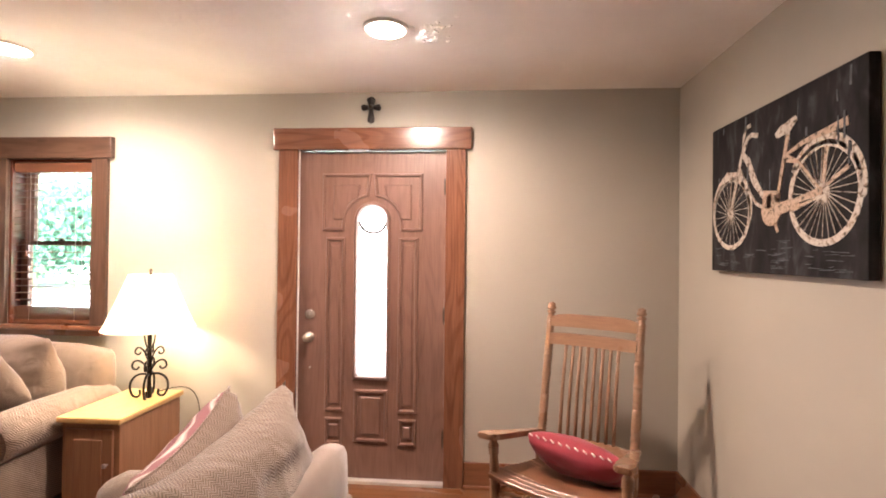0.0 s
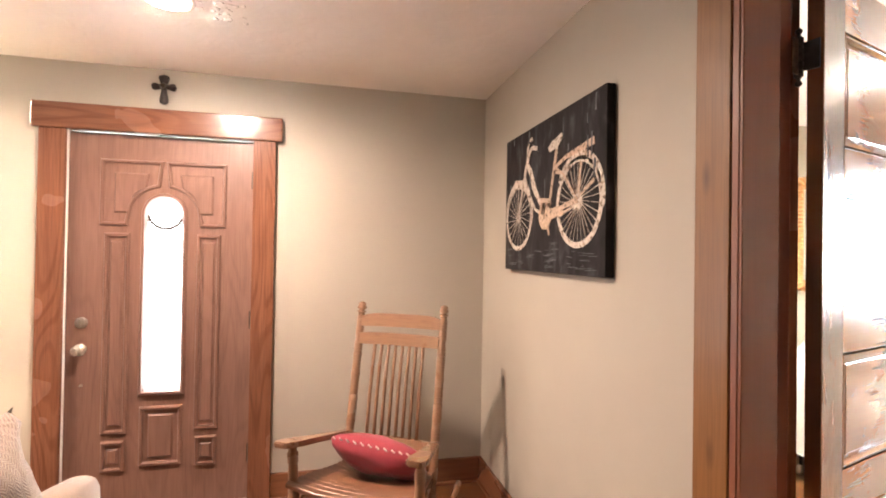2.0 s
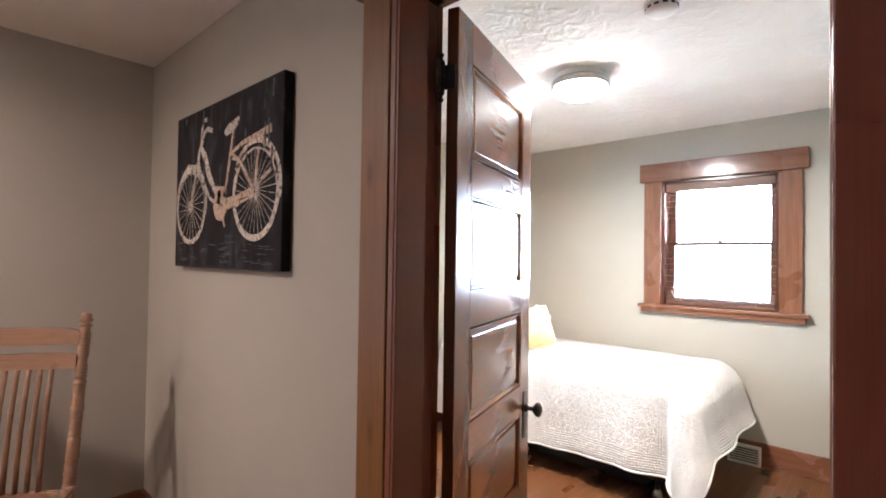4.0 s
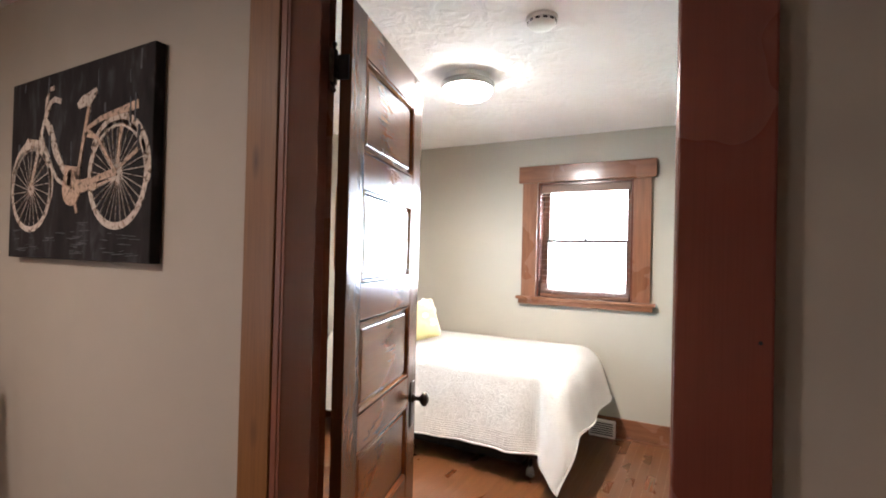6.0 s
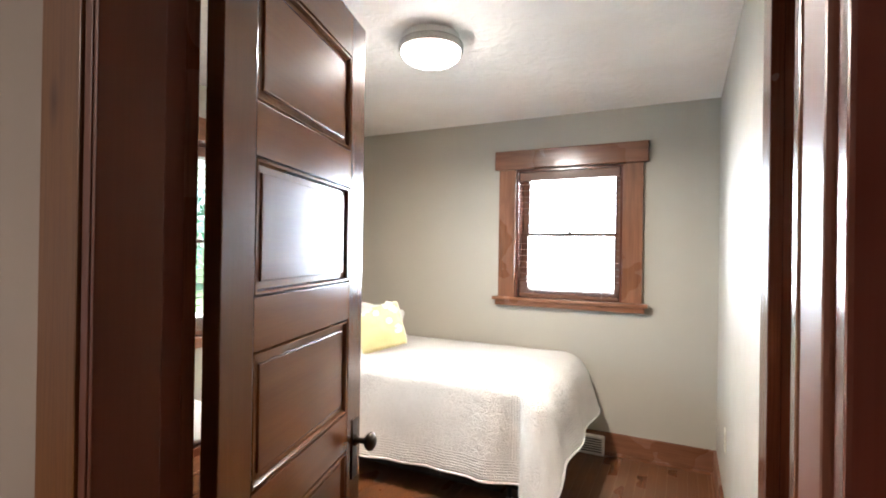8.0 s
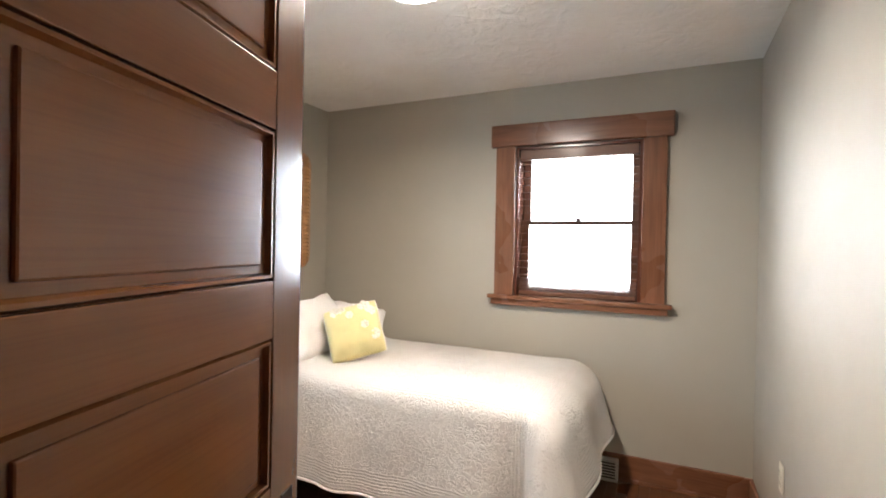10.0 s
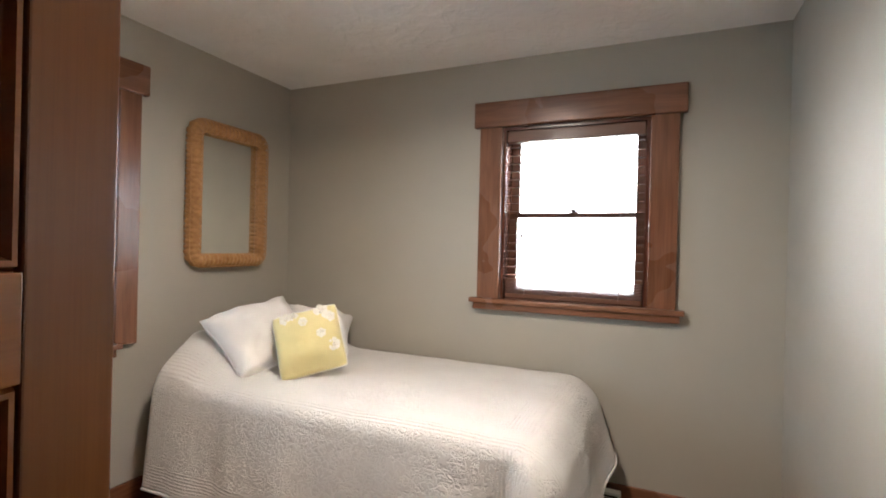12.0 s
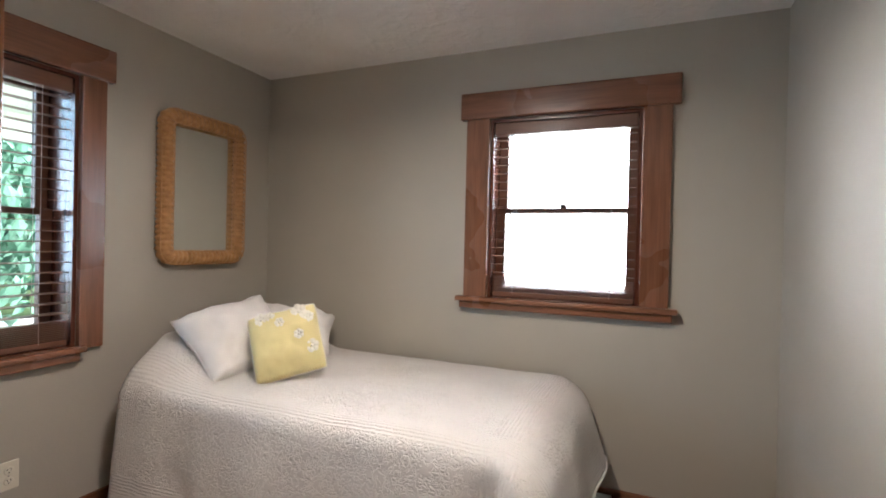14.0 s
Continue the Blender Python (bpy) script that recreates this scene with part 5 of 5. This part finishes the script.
s = thing("sofa", pose(0, 0, 0), "tan herringbone rolled-arm sofa beneath the window", "sofa")
part("base", soft_box(-5.6, -3.58, -0.98, -0.12, 0.08, 0.30, 0.04, 0.01), SOFA, s)
part("back", soft_box(-5.6, -3.44, -0.30, -0.06, 0.25, 0.84, 0.09, 0.02, 1), SOFA, s)
rolled_arm("armrest", -3.50, -0.87, -0.12, 0.63, 0.115, s, 1)
rolled_arm("armrest", -5.65, -1.0, -0.12, 0.63, 0.115, s, -1)
part("front_skirt", boxed(-5.55, -3.60, -0.99, -0.975, 0.03, 0.12, bev=0.004), SOFA, s)
for k in range(3):
    x = -3.60 - k * 0.66
    part("seat_cushion", soft_box(x - 0.655, x, -1.0, -0.28, 0.29, 0.46, 0.06, 0.025, k), SOFA, s)
    q = part("back_cushion", cushion(0.70, 0.48, 0.26, 0.3, seed=k + 5, lump=0.03), SOFA, s)
    q.matrix_basis = pose(x - 0.31, -0.37, 0.71, 16)
t = thing("throw_pillow", pose(-3.86, -0.60, 0.69, 20, -20, 12), "tan herringbone throw pillow on the sofa", "pillow")
part("cover", cushion(0.44, 0.42, 0.16, seed=8), SOFA, t)
th = thing("sofa_throw", pose(0, 0, 0), "grey-white folded throw on the sofa back", "blanket")
vs = bmesh.new()
rows = []
for i in range(13):
    x = -4.7 + i * 0.06
    rows.append([vs.verts.new((x, y, z + 0.012 * math.sin(i * 1.3))) for y, z in ((-0.40, 0.70), (-0.36, 0.84), (-0.28, 0.885), (-0.20, 0.88), (-0.10, 0.85))])
for a, b in zip(rows, rows[1:]):
    for k in range(4):
        vs.faces.new((a[k], a[k + 1], b[k + 1], b[k])).smooth = True
tp = part("cloth", vs, LINEN, th)
md = tp.modifiers.new("thick", "SOLIDIFY")
md.thickness = 0.012

s = thing("loveseat", pose(0, 0, 0), "taupe and tan loveseat turned away from the doorway", "sofa")
part("base", soft_box(-2.62, -1.68, -2.75, -1.20, 0.08, 0.34, 0.04, 0.01), GREYSOFA, s)
part("back", soft_box(-1.80, -1.645, -2.75, -1.17, 0.22, 0.735, 0.075, 0.02, 2), GREYSOFA, s)
for fx, fy in ((-2.55, -2.65), (-2.55, -1.3), (-1.76, -2.65), (-1.76, -1.3)):
    part("foot", lathe(bmesh.new(), [(0.022, 0.0), (0.03, 0.05), (0.034, 0.10)], pose(fx, fy, 0), 12), SHADETRIM["z"], s)
part("back_panel", soft_box(-1.70, -1.62, -2.70, -1.22, 0.10, 0.56, 0.035, 0.012, 3), GREYSOFA, s)
part("seat_cushion", soft_box(-2.65, -1.86, -1.96, -1.25, 0.33, 0.50, 0.06, 0.025, 4), SOFA, s)
part("seat_cushion", soft_box(-2.65, -1.86, -2.70, -1.98, 0.33, 0.50, 0.06, 0.025, 5), SOFA, s)
q = part("back_cushion", cushion(0.98, 0.56, 0.30, 1.7, seed=11, lump=0.03, crease=0.009), SOFA, s)
q.matrix_basis = pose(-1.85, -1.66, 0.69, 0, -12, 0) @ pose(0, 0, 0, 0, 0, 90)
q = part("back_cushion", cushion(0.62, 0.48, 0.27, 0.25, seed=12, lump=0.02), SOFA, s)
q.matrix_basis = pose(-1.88, -2.44, 0.62, 0, -14, 0) @ pose(0, 0, 0, 0, 0, 90)
part("armrest", soft_box(-2.66, -1.80, -2.95, -2.72, 0.10, 0.58, 0.09, 0.015, 6), SOFA, s)
part("armrest", soft_box(-2.66, -1.86, -1.24, -1.06, 0.10, 0.54, 0.08, 0.015, 7), SOFA, s)
t = thing("throw_pillow", pose(-2.13, -1.42, 0.62, 15, 3, 0) @ pose(0, 0, 0, 0, 0, 90), "striped throw pillow with a tan back on the loveseat", "pillow")
pb = cushion(0.58, 0.51, 0.26, 1.3, seed=21, lump=0.02, crease=0.006)
ob = part("cover", pb, SOFA, t)
ob.data.materials.append(STRIPE)
for f in ob.data.polygons:
    if f.center.y > 0.004:
        f.material_index = 1
part("piping", tube(bmesh.new(), pillow_edge(0.58, 0.51, 1.3), 0.0045, 6, closed=True), SOFA, t, "tan cord piping")


# ---- bedroom: mirror ----
t = thing("wall_mirror", pose(2.61, -0.08, 1.622), "rectangular mirror in a woven wicker frame", "mirror")
part("backing", boxed(-0.25, 0.25, -0.012, 0.0, -0.38, 0.38), TABLE, t)
part("glass", boxed(-0.21, 0.21, -0.020, -0.014, -0.345, 0.345), MIRROR, t, "plain silvered mirror glass")
fw = bmesh.new()
W2, H2, R = 0.245, 0.378, 0.06


def frame_path(n_side=34, n_c=7, r=0.05):
    out = []
    for cx, cz, a0 in ((W2 - r, H2 - r, 0), (-W2 + r, H2 - r, 90), (-W2 + r, -H2 + r, 180), (W2 - r, -H2 + r, 270)):
        for i in range(n_c + 1):
            a = radians(a0 + 90 * i / n_c)
            out.append(Vector((cx + r * math.cos(a), -0.034, cz + r * math.sin(a))))
    full = []
    for i, p in enumerate(out):
        q = out[(i + 1) % len(out)]
        k = max(1, round((q - p).length / 0.0055))
        full += [p + (q - p) * j / k for j in range(k)]
    return full


path = frame_path()
rads = [0.034 + 0.011 * abs(math.sin(i * math.pi / 5)) ** 0.7 for i in range(len(path))]
tube(fw, path, rads, 14, closed=True, flat=0.85)
part("frame", fw, WICKER, t, "honey wicker frame wound with cane")
for k, off in enumerate((-0.036, 0.036)):
    bd_ = bmesh.new()
    pts = []
    for i, p in enumerate(path):
        nrm = (path[(i + 1) % len(path)] - path[i - 1]).normalized()
        side = Vector((nrm.z, 0, -nrm.x))
        lift = math.sqrt(max(0, 0.042 ** 2 - off ** 2)) * 0.86
        pts.append(p + side * off + Vector((0, -lift - 0.0012 - 0.002 * math.sin(i * 1.57 + k), 0)))
    tube(bd_, pts, 0.0035, 6, closed=True)
    part("cane_strand", bd_, WICKER, t)

# ---- bed ----
bed = thing("bed", pose(0, 0, 0), "single bed on a metal frame with a white box spring", "bed")
part("box_spring", soft_box(2.08, 3.06, -2.13, -0.30, 0.19, 0.41, 0.03, 0.004), BOXSPRING, bed)
part("mattress", soft_box(2.07, 3.07, -2.14, -0.30, 0.41, 0.665, 0.05, 0.01), LINEN, bed)
part("side_rail", boxed(2.05, 2.085, -2.12, -0.28, 0.15, 0.20, bev=0.002), IRON, bed)
part("side_rail", boxed(3.05, 3.085, -2.12, -0.28, 0.15, 0.20, bev=0.002), IRON, bed)
for fx, fy in ((2.14, -1.95), (3.0, -1.95), (2.14, -0.35), (3.0, -0.35)):
    lg = lathe(bmesh.new(), [(0.013, 0.06), (0.013, 0.17)], pose(fx, fy, 0), 12)
    leg = part("leg", lg, IRON, bed)
    part("glide", lathe(bmesh.new(), [(0.026, 0.0), (0.028, 0.03), (0.016, 0.06), (0.013, 0.062)], pose(fx, fy, 0), 14), NICKEL, leg, "pale caster glide")
# thin black sheet under the box spring, low black block on the floor
part("black_sheet", boxed(2.12, 3.02, -2.08, -0.30, 0.172, 0.186), BLACK, bed, "thin black sheet beneath")
part("black_block", soft_box(2.25, 3.05, -1.85, -0.32, 0.0, 0.15, 0.02, 0.0), BLACK, bed, "low black block under the bed")

t = thing("quilt", pose(0, 0, 0), "off-white quilted bedspread draped over the bed to the floor", "quilt")
XE, XW, YF, YH, ZT = 3.085, 2.045, -2.165, -0.27, 0.70
qm = bmesh.new()
uvl = qm.loops.layers.uv.new("UVMap")
NA, NB = 76, 118
LA, LB = (XE - XW) + 0.495, (YH - YF) + 0.31
gridv = {}
RC, RF = 0.07, 0.13
for i in range(NA + 1):
    for j in range(NB + 1):
        a, b = LA * i / NA, LB * j / NB
        da, db = max(0.0, a - (XE - XW) + RC), max(0.0, b - (YH - YF) + RF)
        x, y, z = XE - a, YH - b, ZT
        hh = math.hypot(da, db)
        if hh > 0:
            mixed = db / hh
            rr = RC + (RF - RC) * mixed
            ang = min(hh / rr, math.pi / 2)
            run = rr * math.sin(ang)
            drop = rr * (1 - math.cos(ang)) + max(0, hh - rr * math.pi / 2)
            x0, y0 = (XW + RC if da > 0 else x), (YF + RF if db > 0 else y)
            both = min(da, db) / hh
            flare = run + (0.07 + 0.25 * mixed + 0.06 * both) * drop
            wave = 0.016 * math.sin(b * 9.0 + 0.6) * min(1, drop * 2.5) + 0.009 * math.sin(b * 23 + 2) * min(1, drop * 2)
            wave2 = 0.016 * math.sin(a * 11.0) * min(1, drop * 2.5)
            x = x0 - da / hh * (flare + wave + 0.06 * both * drop)
            y = y0 - db / hh * (flare + wave2)
            z = ZT - drop
            if db == 0:
                z += 0.012 * math.sin(b * 4.4 + 1.0) * min(1, drop * 2)
        # soft crown of the mattress, and the rise over the sleeping pillow
        if hh < 0.3:
            u = (x - XW) / (XE - XW)
            z += 0.018 * math.sin(math.pi * max(0, min(1, u))) + 0.006 * noise.noise(Vector((x * 4, y * 4, 0)))
        rise = max(0.0, min(1.0, (y + 0.74) / 0.40))
        z += 0.17 * rise * rise * (3 - 2 * rise) * max(0.0, min(1.0, (x - XW) / 0.22))
        hang = min(1, hh * 2.5)
        fold = hang * (0.014 * noise.noise(Vector((x * 3 + 5, y * 2.2, 0.3))) + 0.004 * noise.noise(Vector((b * 15, z * 6, 7.0))))
        if da > 0.12:
            # soft upright pleats that deepen towards the hem and the corner
            fold += 0.020 * math.sin(b * 13.0 + 1.2 * math.sin(b * 4.1)) * min(1, da * 2) * max(0.25, min(1, (b - 0.9) * 1.1))
        gridv[i, j] = qm.verts.new((x - fold, y, max(z, 0.03)))
for i in range(NA):
    for j in range(NB):
        f = qm.faces.new((gridv[i, j], gridv[i + 1, j], gridv[i + 1, j + 1], gridv[i, j + 1]))
        f.smooth = True
        for lp, (ii, jj) in zip(f.loops, ((i, j), (i + 1, j), (i + 1, j + 1), (i, j + 1))):
            lp[uvl].uv = (LA * ii / NA, LB * jj / NB)
gridv_co = {k: v.co.copy() for k, v in gridv.items()}
qo = part("cover", qm, QUILT, t)
md = qo.modifiers.new("thick", "SOLIDIFY")
md.thickness, md.offset = 0.010, -1
hem = [tuple(gridv_co[NA, j]) for j in range(NB + 1)] + [tuple(gridv_co[i, NB]) for i in range(NA - 1, -1, -1)]
part("binding", tube(bmesh.new(), hem, 0.007, 6), LINEN, t, "stitched off-white edge binding")

# ---- pillows ----
def face_to(x, y, z, yaw, lean, roll=0):
    """Pose of a pillow whose -y face looks to yaw degrees (0: towards -y) and leans back."""
    return pose(x, y, z, 0, 0, yaw) @ pose(0, 0, 0, -lean, 0, 0) @ pose(0, 0, 0, 0, roll, 0)


for px, py, pz, yaw, lean, roll, w, h in ((2.43, -0.58, 0.868, -24, 48, -16, 0.52, 0.43), (2.78, -0.60, 0.835, -48, 60, 10, 0.50, 0.37)):
    t = thing("bed_pillow", face_to(px, py, pz, yaw, lean, roll), "white cotton bed pillow propped against the wall", "pillow", "bed pillows")
    part("cover", cushion(w, h, 0.235, 0.75, seed=px, lump=0.03, crease=0.006), LINEN, t)
    part("seam", tube(bmesh.new(), pillow_edge(w, h, 0.75), 0.0025, 6, closed=True), LINEN, t)
YM = face_to(2.38, -0.92, 0.876, -62, 24, -16)
t = thing("accent_pillow", YM, "yellow square cushion with cream flower applique", "pillow")
part("cover", cushion(0.33, 0.33, 0.14, 0.3, seed=31, lump=0.012), YELLOW, t)
part("piping", tube(bmesh.new(), pillow_edge(0.33, 0.33, 0.3), 0.003, 6, closed=True), CREAM, t, "cream piping")
for fx, fz, fr in ((-0.085, 0.122, 0.032), (-0.045, 0.125, 0.024), (0.085, 0.118, 0.040), (0.12, 0.085, 0.030), (-0.005, 0.085, 0.024), (0.07, 0.01, 0.025), (0.115, -0.055, 0.034)):
    fb = bmesh.new()
    u, v = fx / 0.1675, fz / 0.1675
    depth = 0.070 * max(0.02, (1 - abs(u) ** 2.4) * (1 - abs(v) ** 2.4)) ** 0.55 + 0.006
    for k in range(6):
        a = k * math.tau / 6 + fx * 20
        ring = []
        for q in range(8):
            b = q * math.tau / 8
            px = fx + math.cos(a) * fr * 0.55 + math.cos(b) * fr * 0.42
            pz = fz + math.sin(a) * fr * 0.55 + math.sin(b) * fr * 0.42
            ring.append(fb.verts.new((px, -depth - 0.004 * math.cos(b - a), pz)))
        c0 = fb.verts.new((fx + math.cos(a) * fr * 0.5, -depth - 0.004, fz + math.sin(a) * fr * 0.5))
        for q in range(8):
            fb.faces.new((ring[q], ring[(q + 1) % 8], c0))
    lathe(fb, [(fr * 0.22, 0), (fr * 0.2, 0.006), (fr * 0.05, 0.009)], pose(fx, -depth, fz, 90), 10)
    part("flower", fb, CREAM, t, "cream felt flower")

# ---- low bench by the bedroom window ----
t = thing("bench", pose(1.18, -0.30, 0.0), "low dark wooden bench with a white cushion", "bench")
for bx, by in ((-0.22, -0.15), (0.22, -0.15), (-0.22, 0.15), (0.22, 0.15)):
    part("leg", boxed(bx - 0.02, bx + 0.02, by - 0.02, by + 0.02, 0, 0.30, bev=0.004), SHADETRIM["z"], t)
part("seat_board", boxed(-0.26, 0.26, -0.19, 0.19, 0.30, 0.345, bev=0.005), SHADETRIM["x"], t)
part("cushion", soft_box(-0.25, 0.25, -0.18, 0.18, 0.345, 0.56, 0.05, 0.012), LINEN, t, "white padded cushion")

# ---- floor strips ----
rnd = random.Random(12)
PWID = 0.0572
strips, rest = {}, bmesh.new()


def strip_mesh(length):
    key = round(length, 2)
    if key not in strips:
        bm = boxed(0, key - 0.0005, 0.00025, PWID - 0.00025, -0.012, 0.0)
        top = [e for e in bm.edges if all(v.co.z > -0.001 for v in e.verts)]
        bmesh.ops.bevel(bm, geom=top, offset=0.0007, segments=1, affect="EDGES")
        me = bpy.data.meshes.new("plank")
        bm.to_mesh(me)
        bm.free()
        me.materials.append(FLOORWOOD)
        strips[key] = me
    return key, strips[key]


def near(x, y):
    return (0.2 < x < 3.1 and -2.98 < y < -1.5) or (-2.4 < x < 0.0 and -0.95 < y < 0.0)


count = 0
y = -5.98
while y < 0.0:
    x = -5.98 - rnd.random() * 0.5
    while x < 3.1:
        key, me = strip_mesh(rnd.choice((0.45, 0.6, 0.75, 0.9, 1.1, 1.3)))
        if x + key > -6 and x < 3.13:
            if near(x + key / 2, y) and count < 290:
                o = new("plank", me)
                o.location = (x, y, 0.0)
                o.parent = floor
                count += 1
            else:
                a, b = max(x, -6.0), min(x + key, 3.15)
                k = [rest.verts.new(p) for p in ((a, y + 0.0003, 0), (b - 0.0006, y + 0.0003, 0), (b - 0.0006, y + PWID - 0.0003, 0), (a, y + PWID - 0.0003, 0))]
                lo = [rest.verts.new((v.co.x, v.co.y, -0.011)) for v in k]
                rest.faces.new(k)
                for q in range(4):
                    rest.faces.new((k[q], lo[q], lo[(q + 1) % 4], k[(q + 1) % 4]))
        x += key
    y += PWID
part("planks", rest, FLOORWOOD, floor, kind="stuff")
